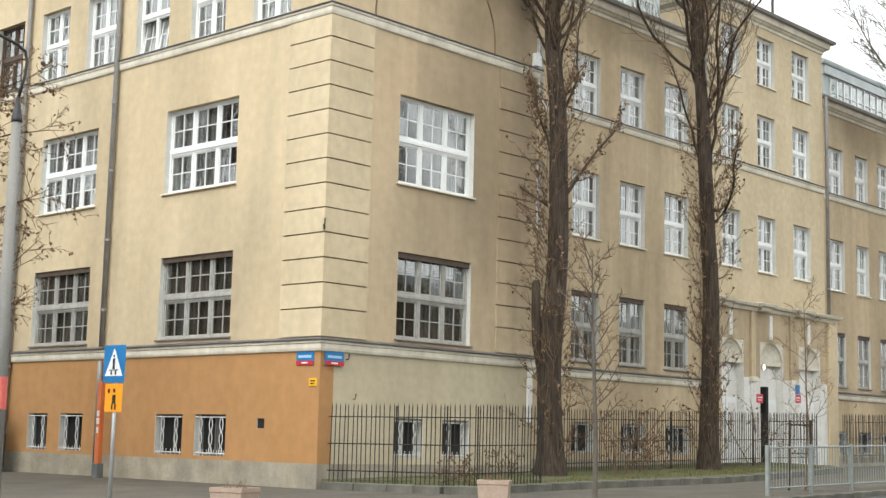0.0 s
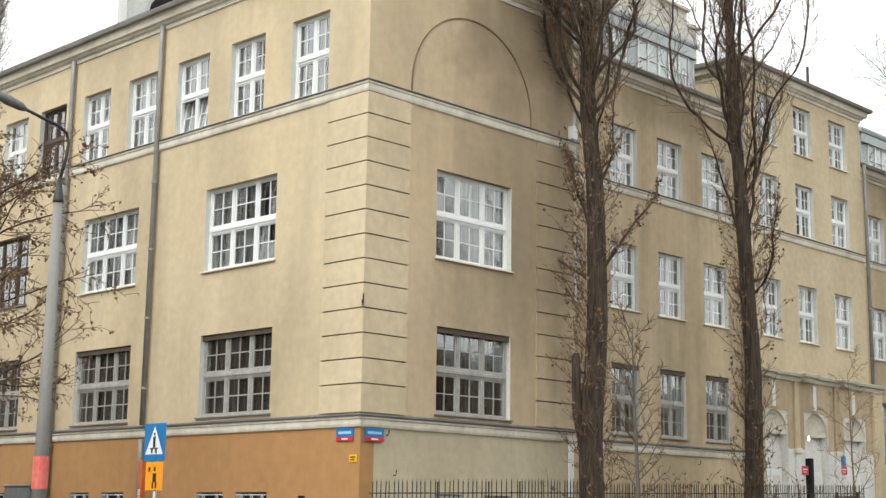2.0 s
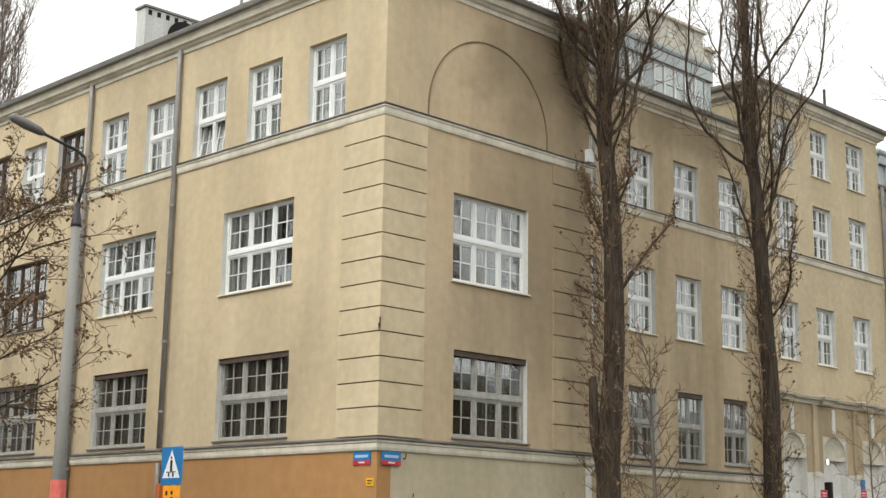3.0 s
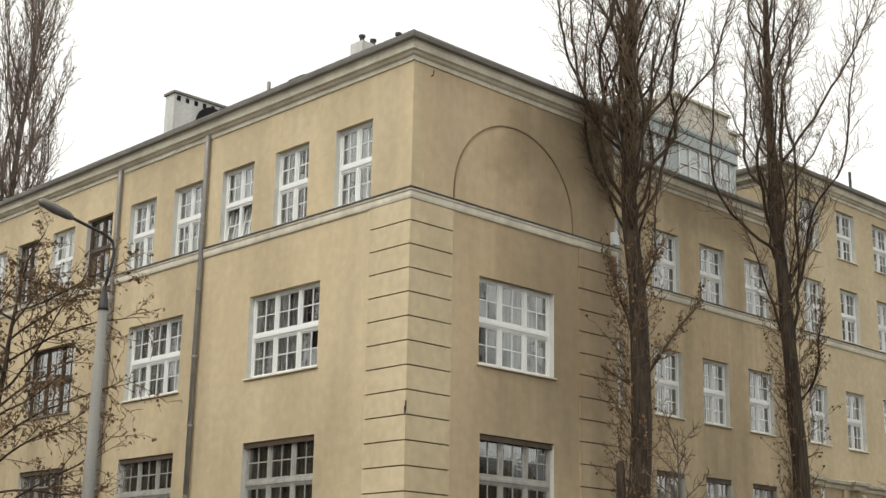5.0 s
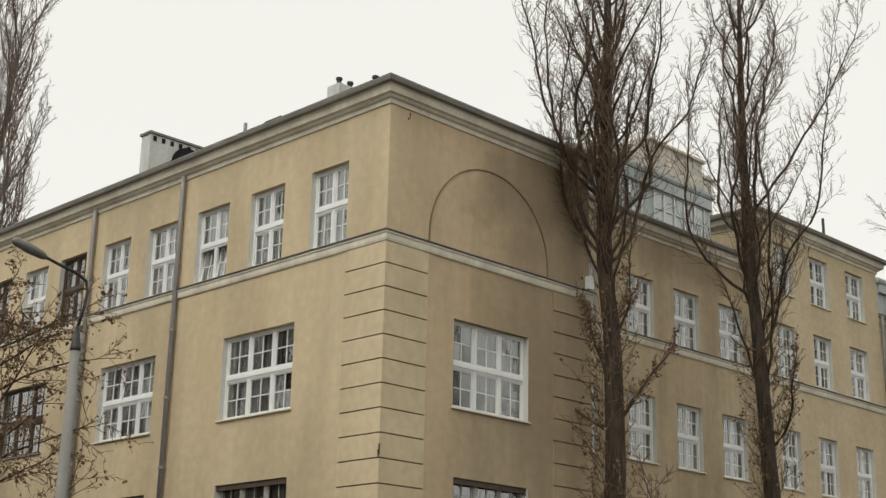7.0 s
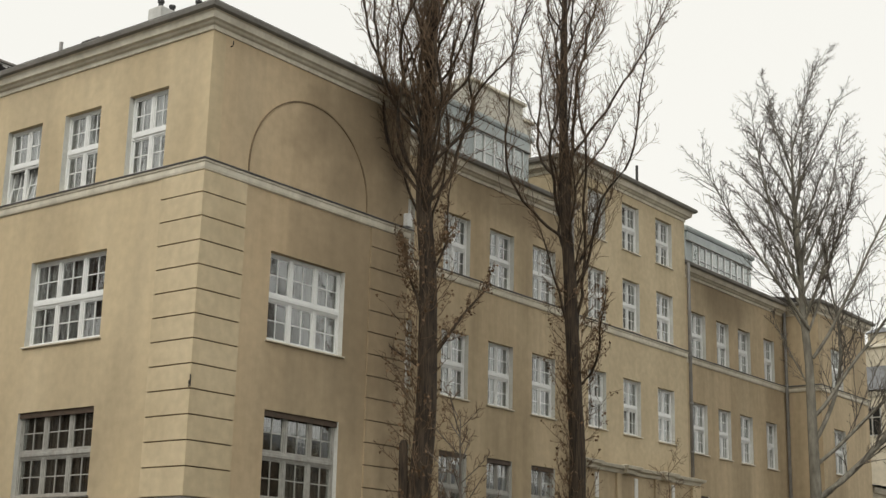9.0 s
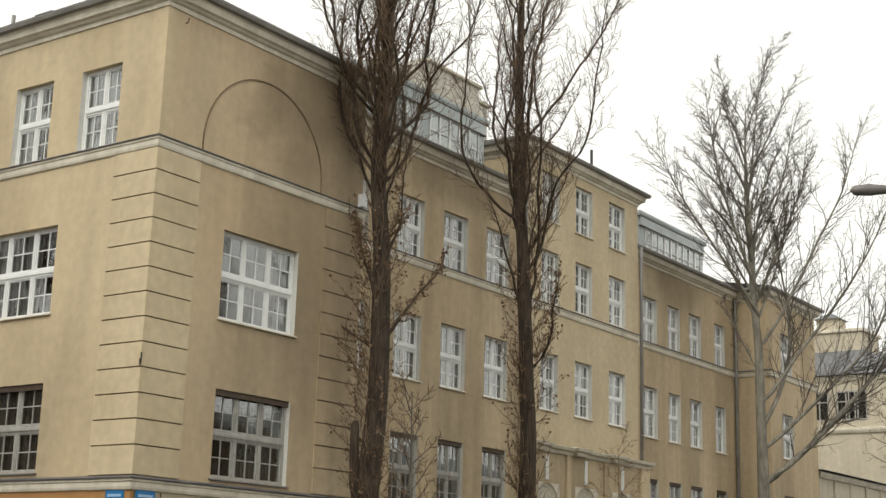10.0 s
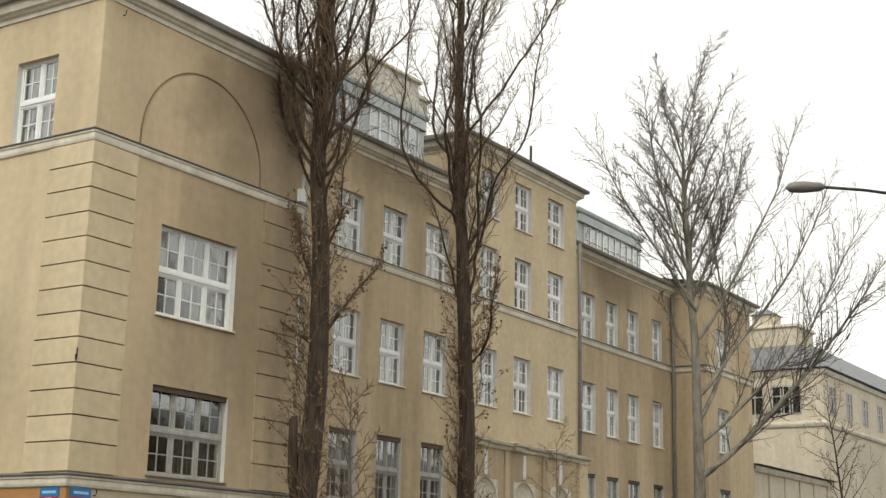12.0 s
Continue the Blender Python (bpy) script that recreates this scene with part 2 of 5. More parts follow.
FARWALL = surface("cream_render", (0.53, 0.475, 0.365), (0.62, 0.56, 0.44), 0.4, 0.9, bump=0.1,
                  stain=(0.40, 0.35, 0.26), stain_scale=0.4, stain_amount=0.5, streak=0.08)
ATTICWALL = surface("warm_white_render", (0.60, 0.57, 0.49), (0.70, 0.665, 0.58), 1.0, 0.9, bump=0.2,
                    stain=(0.38, 0.35, 0.29), stain_scale=1.0, stain_amount=0.5, streak=0.08)
# groove shade is put into this colour together with joint dirt
JOINTDARK = surface("shaded_dirty_joint", (0.13, 0.10, 0.065), (0.24, 0.18, 0.11), 4, 0.95, bump=0.2)
OPPOSITE = surface("dull_brown_render", (0.16, 0.13, 0.10), (0.22, 0.18, 0.14), 0.4, 0.9, bump=0.1)
SLATE = surface("grey_slate", (0.13, 0.135, 0.14), (0.2, 0.205, 0.21), 2.5, 0.6, bump=0.3)

GLASS, gn, gl, gb = shader("window_glass", 0.03)
gn.remove(gb)
g_lw, g_pw, g_fr, g_tr, g_gl, g_mx = (gn.new("ShaderNode" + k) for k in ("LayerWeight", "Math", "Math", "BsdfTransparent", "BsdfGlossy", "MixShader"))
g_lw.inputs["Blend"].default_value = 0.5
g_pw.operation, g_fr.operation = "POWER", "MULTIPLY_ADD"
g_pw.inputs[1].default_value = 3.5
g_fr.inputs[1].default_value, g_fr.inputs[2].default_value = 0.75, 0.17
gl.new(g_lw.outputs["Facing"], g_pw.inputs[0])
gl.new(g_pw.outputs["Value"], g_fr.inputs[0])
g_gl.inputs["Roughness"].default_value = 0.02
g_tr.inputs["Color"].default_value = (0.95, 0.97, 0.96, 1)
g_no, g_bu = gn.new("ShaderNodeTexNoise"), gn.new("ShaderNodeBump")
g_no.inputs["Scale"].default_value = 1.3
g_bu.inputs["Strength"].default_value, g_bu.inputs["Distance"].default_value = 0.06, 0.05
gl.new(g_no.outputs["Fac"], g_bu.inputs["Height"])
gl.new(g_bu.outputs["Normal"], g_gl.inputs["Normal"])
gl.new(g_fr.outputs["Value"], g_mx.inputs["Fac"])
gl.new(g_tr.outputs["BSDF"], g_mx.inputs[1])
gl.new(g_gl.outputs["BSDF"], g_mx.inputs[2])
gl.new(g_mx.outputs["Shader"], gn["Material Output"].inputs["Surface"])

# dull opaque panes: the unlit cellar behind is put into their near-black colour
CELLARGLASS, dn, dl, db = shader("dark_cellar_glass", 0.3)
db.inputs["Base Color"].default_value = (0.018, 0.018, 0.017, 1)
db.inputs["Specular IOR Level"].default_value = 0.25
LAMPGLOW, _n, _l, _b = shader("lit_lamp_globe", 0.4)
_b.inputs["Emission Color"].default_value, _b.inputs["Emission Strength"].default_value = (1.0, 0.86, 0.62, 1), 1.6


# ---- building tools ----
def slope(y):
    """Height of the ground: the street climbs gently northwards."""
    return 0.02 * max(-40.0, min(y, 45.0))


def mesh_from(name, bm, *mats, smooth=False):
    bmesh.ops.recalc_face_normals(bm, faces=bm.faces)
    me = bpy.data.meshes.new(name)
    bm.to_mesh(me)
    bm.free()
    for m in mats:
        me.materials.append(m)
    if smooth:
        me.polygons.foreach_set("use_smooth", [True] * len(me.polygons))
    return me


def part(name, bm, material, parent=None, label="", at=None, smooth=False):
    """Links a bmesh, or a mesh made before, as one object under a thing or a part."""
    me = bm if isinstance(bm, bpy.types.Mesh) else mesh_from(name, bm, material, smooth=smooth)
    ob = new(name, me)
    ob.parent = parent
    if at is not None:
        ob.matrix_basis = at
    return tagged(ob, label)


def thing(name, label, category, at=(0, 0, 0), group="", kind="", turn=0):
    ob = new(name)
    ob.matrix_basis = pose(*at, 0, 0, turn)
    return tagged(ob, label, category, group, kind)


def box(bm, x0, x1, y0, y1, z0, z1, bevel=0.0, mat=0):
    vs = [bm.verts.new((x, y, z)) for x in (x0, x1) for y in (y0, y1) for z in (z0, z1)]
    fs = [bm.faces.new([vs[i] for i in q]) for q in ((0, 1, 3, 2), (4, 6, 7, 5), (0, 4, 5, 1), (2, 3, 7, 6), (0, 2, 6, 4), (1, 5, 7, 3))]
    for f in fs:
        f.material_index = mat
    if bevel:
        bmesh.ops.bevel(bm, geom=list({e for f in fs for e in f.edges}), offset=bevel, segments=1, affect="EDGES")
    return bm


def boxed(*a, **k):
    return box(bmesh.new(), *a, **k)


def tube(bm, pts, radii, sides=8, caps=True, mat=0):
    """A round bar along a line of points."""
    rings = []
    pts = [Vector(q) for q in pts]
    for i, q in enumerate(pts):
        d = (pts[min(i + 1, len(pts) - 1)] - pts[max(i - 1, 0)]).normalized()
        u = d.cross(Vector((0, 0, 1)) if abs(d.z) < 0.9 else Vector((1, 0, 0))).normalized()
        w = d.cross(u)
        r = radii[i] if isinstance(radii, (list, tuple)) else radii
        rings.append([bm.verts.new(q + r * (math.cos(2 * math.pi * k / sides) * u + math.sin(2 * math.pi * k / sides) * w)) for k in range(sides)])
    for a, b in zip(rings, rings[1:]):
        for k in range(sides):
            bm.faces.new((a[k], a[(k + 1) % sides], b[(k + 1) % sides], b[k])).material_index = mat
    if caps:
        bm.faces.new(rings[0][::-1]).material_index = mat
        bm.faces.new(rings[-1]).material_index = mat
    return bm


def sweep(profile, path, closed_ends=True):
    """A moulding: the profile (distance outwards, height) drawn along a line in plan, its outer side to the right, mitred."""
    bm = bmesh.new()
    pts = [Vector((x, y)) for x, y in path]
    rows = []
    for i, q in enumerate(pts):
        ns = []
        for a, b in ((i - 1, i), (i, i + 1)):
            if 0 <= a and b < len(pts):
                d = (pts[b] - pts[a]).normalized()
                ns.append(Vector((d.y, -d.x)))
        n = ns[0] if len(ns) == 1 else (ns[0] + ns[1]) / (1 + ns[0].dot(ns[1]))
        rows.append([bm.verts.new((q.x + o * n.x, q.y + o * n.y, z)) for o, z in profile])
    for a, b in zip(rows, rows[1:]):
        for k in range(len(profile)):
            j = (k + 1) % len(profile)
            bm.faces.new((a[k], b[k], b[j], a[j]))
    if closed_ends:
        bm.faces.new(rows[0])
        bm.faces.new(rows[-1][::-1])
    return bm


def pierced(u0, u1, z0, z1, holes, thick=0.45, bands=()):
    """A wall along local x, outer face at y=0, thickness to +y, with openings right through. bands: heights above which the next material starts."""
    bm = bmesh.new()
    us = sorted({u0, u1, *(h[0] for h in holes), *(h[1] for h in holes)})
    zs = sorted({z0, z1, *(h[2] for h in holes), *(h[3] for h in holes), *bands})
    us, zs = [u for u in us if u0 <= u <= u1], [z for z in zs if z0 <= z <= z1]
    full = lambda i, k: 0 <= i < len(us) - 1 and 0 <= k < len(zs) - 1 and not any(
        h[0] < (us[i] + us[i + 1]) / 2 < h[1] and h[2] < (zs[k] + zs[k + 1]) / 2 < h[3] for h in holes)
    made = {}

    def v(i, k, s):
        if (i, k, s) not in made:
            made[i, k, s] = bm.verts.new((us[i], thick * s, zs[k]))
        return made[i, k, s]
    for i in range(len(us) - 1):
        for k in range(len(zs) - 1):
            if not full(i, k):
                continue
            m = sum(1 for b in bands if zs[k] >= b - 1e-6)
            bm.faces.new((v(i, k, 0), v(i + 1, k, 0), v(i + 1, k + 1, 0), v(i, k + 1, 0))).material_index = m
            bm.faces.new((v(i, k, 1), v(i, k + 1, 1), v(i + 1, k + 1, 1), v(i + 1, k, 1))).material_index = m
            for (di, dk), q in (((-1, 0), ((i, k), (i, k + 1))), ((1, 0), ((i + 1, k), (i + 1, k + 1))),
                                ((0, -1), ((i, k), (i + 1, k))), ((0, 1), ((i, k + 1), (i + 1, k + 1)))):
                if not full(i + di, k + dk):
                    inside = 0 <= i + di < len(us) - 1 and 0 <= k + dk < len(zs) - 1
                    a, b = q
                    bm.faces.new((v(*a, 0), v(*b, 0), v(*b, 1), v(*a, 1))).material_index = (len(bands) + 1) if inside and di else m
    return bm


# ---- windows ----
MESHES = {}


def cached(key, make):
    if key not in MESHES:
        MESHES[key] = make()
    return MESHES[key]


def leaf_grid(w, h, cols, rows, stile, transom, frame_w):
    """Daylight fields of a window of casements: columns by rows, and in each two by two panes."""
    cw = (w - 2 * frame_w - (cols - 1) * stile) / cols
    rh = (h - 2 * frame_w - (rows - 1) * transom) / rows
    return [(frame_w + c * (cw + stile), frame_w + r * (rh + transom), cw, rh) for r in range(rows) for c in range(cols)]


def window(parent, at, w, h, cols, rows=2, glass=None, mat=WHITE, sill=True, curtain=None, panes=False, deep=0.16, open_leaf=False, bars=True, label="", name="window", slim=False):
    """A timber window in its opening; local x across, z up from the opening's lower corner, the wall's outer face at y=0."""
    fw, stile, transom = (0.05, 0.06, 0.1) if slim else (0.07, 0.13, 0.2)
    fields = leaf_grid(w, h, cols, rows, stile, transom, fw)

    def frame_mesh():
        bm = bmesh.new()
        box(bm, 0, w, deep, deep + 0.09, 0, fw), box(bm, 0, w, deep, deep + 0.09, h - fw, h)
        box(bm, 0, fw, deep + 0.002, deep + 0.088, fw, h - fw), box(bm, w - fw, w, deep + 0.002, deep + 0.088, fw, h - fw)
        for r in range(1, rows):
            z = fields[r * cols][1]
            box(bm, fw, w - fw, deep + 0.003, deep + 0.087, z - transom, z)
            box(bm, fw, w - fw, deep - 0.03, deep + 0.003, z - transom + 0.05, z - transom + 0.15, 0.012)
        for c in range(1, cols):
            x = fields[c][0]
            for r in range(rows):
                z0, z1 = fields[r * cols][1], fields[r * cols][1] + fields[0][3]
                box(bm, x - stile, x, deep + 0.006, deep + 0.084, z0, z1)
                box(bm, x - stile / 2 - 0.025, x - stile / 2 + 0.025, deep - 0.016, deep + 0.006, z0, z1, 0.008)
        return mesh_from("window_frame", bm, mat)

    def bar_mesh(cw, rh):
        bm = bmesh.new()
        s = 0.038
        for a in ((0, cw, 0, s), (0, cw, rh - s, rh)):
            box(bm, a[0], a[1], 0.0, 0.045, a[2], a[3])
        box(bm, 0, s, 0.001, 0.044, s, rh - s), box(bm, cw - s, cw, 0.001, 0.044, s, rh - s)
        if bars:
            box(bm, cw / 2 - 0.014, cw / 2 + 0.014, 0.004, 0.038, s, rh - s)
            box(bm, s, cw / 2 - 0.014, 0.006, 0.036, rh / 2 - 0.014, rh / 2 + 0.014)
            box(bm, cw / 2 + 0.014, cw - s, 0.006, 0.036, rh / 2 - 0.014, rh / 2 + 0.014)
        return mesh_from("sash", bm, mat)

    ob = part(name, cached(("frame", w, h, cols, rows, mat.name, deep, slim), frame_mesh), None, parent, label, at)
    cw, rh = fields[0][2], fields[0][3]
    for i, (x, z, _, _) in enumerate(fields):
        tilt = pose(x, deep + 0.03, z, -8 if open_leaf and i < cols else 0)
        sash = cached(("sash", round(cw, 3), round(rh, 3), mat.name, bars), lambda: bar_mesh(cw, rh))
        part("sash", sash, None, ob, "", tilt)
        if panes:
            pw, ph = cw / 2 - 0.05, rh / 2 - 0.05
            for dx in (0.037, cw / 2 + 0.013):
                for dz in (0.037, rh / 2 + 0.013):
                    pane = cached(("pane", round(pw, 3), round(ph, 3)),
                                  lambda: mesh_from("pane", boxed(0, pw, 0, 0.005, 0, ph), GLASS))
                    part("pane", pane, None, ob, "", tilt @ pose(dx, 0.019, dz, random.uniform(-0.5, 0.5), 0, random.uniform(-0.6, 0.6))).visible_shadow = False
        else:
            pane = cached(("pane", round(cw, 3), round(rh, 3), bool(glass)), lambda: mesh_from("pane", boxed(0.034, cw - 0.034, 0, 0.005, 0.034, rh - 0.034), glass or GLASS))
            part("pane", pane, None, ob, "", tilt @ pose(0, 0.019, 0, random.uniform(-0.5, 0.5), 0, random.uniform(-0.6, 0.6))).visible_shadow = False
    if curtain:
        span = random.choice(((0, 1), (0, 0.9), (0, 0.72), (0.28, 1), (0.4, 1)))

        def cloth():
            bm = bmesh.new()
            cuts = 48 if w > 2 else 24
            cols_ = []
            for k in range(cuts + 1):
                x = 0.02 + (w - 0.04) * (span[0] + (span[1] - span[0]) * k / cuts)
                y = deep + 0.15 + 0.025 * math.sin(k * 1.9) + 0.015 * math.sin(k * 0.7)
                cols_.append([bm.verts.new((x, y, z)) for z in (0.03, h - 0.02)])
            for a, b in zip(cols_, cols_[1:]):
                bm.faces.new((a[0], b[0], b[1], a[1]))
            bmesh.ops.solidify(bm, geom=bm.faces[:], thickness=0.006)
            return mesh_from("curtain", bm, curtain)
        part("curtain", cached(("curtain", w, h, curtain.name, span), cloth), None, ob)
    if sill:
        def sill_mesh():
            bm = bmesh.new()
            box(bm, -0.06, w + 0.06, -0.07, deep, -0.045, -0.002, 0.008)
            return mesh_from("sill", bm, TRIM if mat is WHITE else LEAD)
        part("sill", cached(("sill", w, mat.name, deep), sill_mesh), None, ob, "", pose(0, 0, 0))
    return ob


def grille(parent, w, h):
    """A wrought ornamental grille: wavy paired uprights between two rails."""
    def make():
        bm = bmesh.new()
        for z in (0.07, h - 0.07):
            tube(bm, [(0.02, 0.03, z), (w - 0.02, 0.03, z)], 0.014, 5)
        n = max(2, round(w / 0.5))
        for k in range(n):
            cx = w * (k + 0.5) / n
            for s in (-1, 1):
                tube(bm, [(cx + s * 0.05 * (0.35 + abs(math.cos(2.5 * math.pi * j / 10))), 0.03, 0.07 + (h - 0.14) * j / 10) for j in range(11)], 0.0135, 5)
        for k in range(3 * n):
            x = w * (k + 0.5) / (3 * n)
            tube(bm, [(x, 0.03, 0.0), (x, 0.03, 0.16)], 0.009, 4)
        return mesh_from("grille", bm, WHITEIRON)
    return part("grille", cached(("grille", w, h), make), None, parent, "white wrought-iron window grille")
# ---- ground ----
def sheet(name, xs, ys, lift, material, kind, label):
    bm = bmesh.new()
    grid = [[bm.verts.new((x, y, slope(y) + lift)) for y in ys] for x in xs]
    for i in range(len(xs) - 1):
        for k in range(len(ys) - 1):
            bm.faces.new((grid[i][k], grid[i + 1][k], grid[i + 1][k + 1], grid[i][k + 1]))
    return tagged(part(name, bm, material), label, name, kind=kind)


YS = [-900, -300, -100, -40, -30, -20, -12, -6, 0, 6, 12, 18, 24, 30, 36, 45, 100, 300, 900]
sheet("ground", [-900, -300, -100, -40, 0, 40, 100, 300, 900], YS, -0.16, EARTH, "structure", "grey town ground running to the horizon")
sheet("road", [9.0, 12, 15, 18.0], [-200, -100, -40, -20, -6, 6, 20, 45, 100, 200], -0.12, ASPHALT, "structure", "dark grey asphalt road along the school")


def slab_field(name, x0, x1, y0, y1, label):
    """A pavement: bedding, and on it concrete slabs with open joints."""
    bm = bmesh.new()
    for a, b in zip([y0, *[y for y in YS if y0 < y < y1]], [*[y for y in YS if y0 < y < y1], y1]):
        vs = [bm.verts.new((x, y, slope(y) + z)) for x in (x0, x1) for y in (a, b) for z in (-0.3, -0.012)]
        for q in ((0, 1, 3, 2), (4, 6, 7, 5), (0, 4, 5, 1), (2, 3, 7, 6), (0, 2, 6, 4), (1, 5, 7, 3)):
            bm.faces.new([vs[i] for i in q])
    return tagged(part(name, bm, PAVING), label, "pavement", kind="structure")


slab_field("pavement", -60, 9.0, -11.0, 0.0, "grey concrete pavement below the orange wall")
slab_field("pavement", 0.0, 9.0, 0.0, 60, "grey concrete pavement beside the garden")


def stone_run(name, path, w, h, base, length, label, material=WALLSTONE):
    """A kerb or low wall of single stones along a line in plan."""
    top = thing(name, label, "kerb" if h < 0.14 else "garden wall", kind="structure")
    for (xa, ya), (xb, yb) in zip(path, path[1:]):
        d = math.hypot(xb - xa, yb - ya)
        n = max(1, round(d / length))
        for k in range(n):
            x, y = xa + (xb - xa) * (k + 0.5) / n, ya + (yb - ya) * (k + 0.5) / n
            s = round(d / n - 0.012, 3)
            me = cached((name, s, w, h), lambda: mesh_from("stone", boxed(-s / 2, s / 2, -w / 2, w / 2, -0.25, h, 0.018), material))
            part("stone", me, None, top, "", pose(x, y, slope(y) + base, random.uniform(-.5, .5), 0, math.degrees(math.atan2(yb - ya, xb - xa))))
    return top


slab_field("pavement", 18.0, 38.0, -60, 60, "grey concrete pavement across the road")
sheet("road", [-200, -100, -50, -20, 0, 9.0], [-17.0, -14, -11.0], -0.12, ASPHALT, "structure", "dark grey asphalt side street")
GARDEN = [(0.12, 0.15), (1.9, 0.55), (3.3, 0.85), (3.9, 1.5), (3.85, 3.0), (3.75, 5.0), (3.85, 7.0), (4.0, 9.2), (4.1, 11.3), (3.7, 14.2), (2.9, 18.2), (2.1, 22.0), (0.6, 24.0)]
stone_run("garden_wall", GARDEN, 0.28, 0.17, 0.0, 0.9, "low weathered stone edging wall round the garden")
stone_run("kerb", [(9.08, -11), (9.08, 60)], 0.15, 0.02, -0.0, 1.0, "grey concrete kerb stones along the road")
bm = bmesh.new()
ring = [bm.verts.new((x - 0.1 if x > 0.5 else x, y, slope(y) + 0.16)) for x, y in GARDEN] + [bm.verts.new((x, y, slope(y) + 0.22)) for x, y in ((-2.1, 24.0), (-2.1, 8.1), (0.02, 8.0), (0.02, 0.15))]
bm.faces.new(ring)
bmesh.ops.triangulate(bm, faces=bm.faces[:])
tagged(part("garden_bed", bm, SOIL), "dark soil bed with moss and thin grass", "garden bed", kind="structure")

# ---- the school ----
school = thing("school_building", "four-storey ochre plastered school with white windows", "building")
LEFT_R1 = [(-6.56, -3.47), (-12.93, -9.95), (-19.15, -16.2)]
LEFT_R2 = [(-6.6, -3.49), (-12.9, -9.93), (-19.15, -16.13)]
LEFT_R3 = [(-3.06, -1.55), (-5.72, -4.21), (-8.28, -6.73), (-10.82, -9.31), (-13.33, -11.82), (-16.0, -14.4), (-18.3, -16.8), (-20.8, -19.3), (-23.0, -21.6)]
LEFT_B = [(-4.74, -3.46), (-6.45, -5.27), (-11.09, -9.93), (-12.8, -11.75), (-17.6, -16.4), (-19.3, -18.2)]
R1, R2, R3, RB = (3.72, 5.95), (7.72, 10.05), (11.93, 14.12), (0.67, 1.73)
AR1, AR2, AR3, ARB = (3.8, 6.05), (7.8, 9.96), (11.88, 13.9), (0.89, 1.88)
WALL_TOP = 15.45


def facade(at, u0, u1, top, rows, bands, mats, specs, name="wall", base=-0.6):
    """A front with its windows. rows: lists of (u0, u1, z0, z1, settings)."""
    wall = part(name, mesh_from(name, pierced(u0, u1, base, top, [r[:4] for r in rows], 0.45, bands), *mats, specs or REVEAL), None, school, "", at)
    for a, b, z0, z1, how in rows:
        if how is None:
            continue
        g, board = how.pop("grille", False), how["mat"] is OLDWHITE and how.get("rows", 2) == 2
        ob = window(school, at @ pose(a, 0, z0), round(b - a, 3), round(z1 - z0, 3), **how)
        if board:
            part("lintel_board", cached(("lintel_board", round(b - a, 3)), lambda: mesh_from("lintel_board", boxed(0.003, b - a - 0.003, 0.05, 0.11, -0.15, -0.003, 0.006), BROWNWOOD)), None, ob, "dark brown board under the lintel", pose(0, 0, z1 - z0))
        if g:
            grille(ob, round(b - a, 3), round(z1 - z0, 3))
    return wall


NEW = lambda **k: dict(cols=3, mat=WHITE, curtain=CURTAIN, label="white-painted casement window with net curtains", **k)
OLD = lambda **k: dict(cols=3, mat=OLDWHITE, curtain=DIMCURTAIN, label="weathered grey casement window with dark panes", deep=0.13, **k)
DUO = lambda **k: dict(cols=2, mat=WHITE, curtain=CURTAIN, label="narrow white casement window", **k)
DUOLD = lambda **k: dict(cols=2, mat=OLDWHITE, curtain=DIMCURTAIN, label="narrow weathered grey casement window", deep=0.10, **k)
CELLAR = lambda **k: dict(cols=2, rows=1, mat=k.pop("mat", OLDWHITE), slim=True, sill=False, bars=False, grille=True, glass=CELLARGLASS, deep=0.2, label="cellar window behind an iron grille", name="cellar_window", **k)
BROWN = lambda c: dict(cols=c, mat=BROWNWOOD, curtain=DIMCURTAIN, label="old dark brown casement window")

rows = []
rows += [(a, b, *R1, OLD(panes=i < 2)) for i, (a, b) in enumerate(LEFT_R1)]
rows += [(a, b, *R2, NEW(panes=True) if i < 2 else BROWN(3)) for i, (a, b) in enumerate(LEFT_R2)]
rows += [(a, b, *R3, BROWN(2) if i in (5, 7) else DUO(sill=False, open_leaf=i == 2)) for i, (a, b) in enumerate(LEFT_R3)]
rows += [(a, b, *RB, CELLAR(mat=CABINET)) for a, b in LEFT_B]
rows += [(-2.25, -1.96, 1.40, 1.64, None)]
# a black box fills the hole in place of its unlit inside
part("vent_grating", boxed(-2.249, -1.961, 0.03, 0.16, 1.401, 1.639), HOLE, school, "black box filling the vent opening")
facade(pose(0, 0, 0), -23.4, 0.0, WALL_TOP, rows, (0.58, 3.4), (PLINTH, ORANGE, PLASTER), REVEAL, "wall_south")

rows = [(2.55, 5.36, *R1, OLD(panes=True)), (2.48, 5.38, *R2, {**NEW(panes=True), "curtain": GREYCURTAIN}), (2.57, 3.63, 0.75, 1.73, CELLAR()), (4.36, 5.42, 0.75, 1.73, CELLAR())]
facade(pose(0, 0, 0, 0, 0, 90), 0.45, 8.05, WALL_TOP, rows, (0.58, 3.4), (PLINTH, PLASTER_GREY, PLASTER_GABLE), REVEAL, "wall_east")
facade(pose(0, 8.05, 0, 0, 0, 180), 0.45, 2.16, WALL_TOP, [], (3.4,), (PLASTER_GREY, PLASTER), REVEAL, "wall_return")

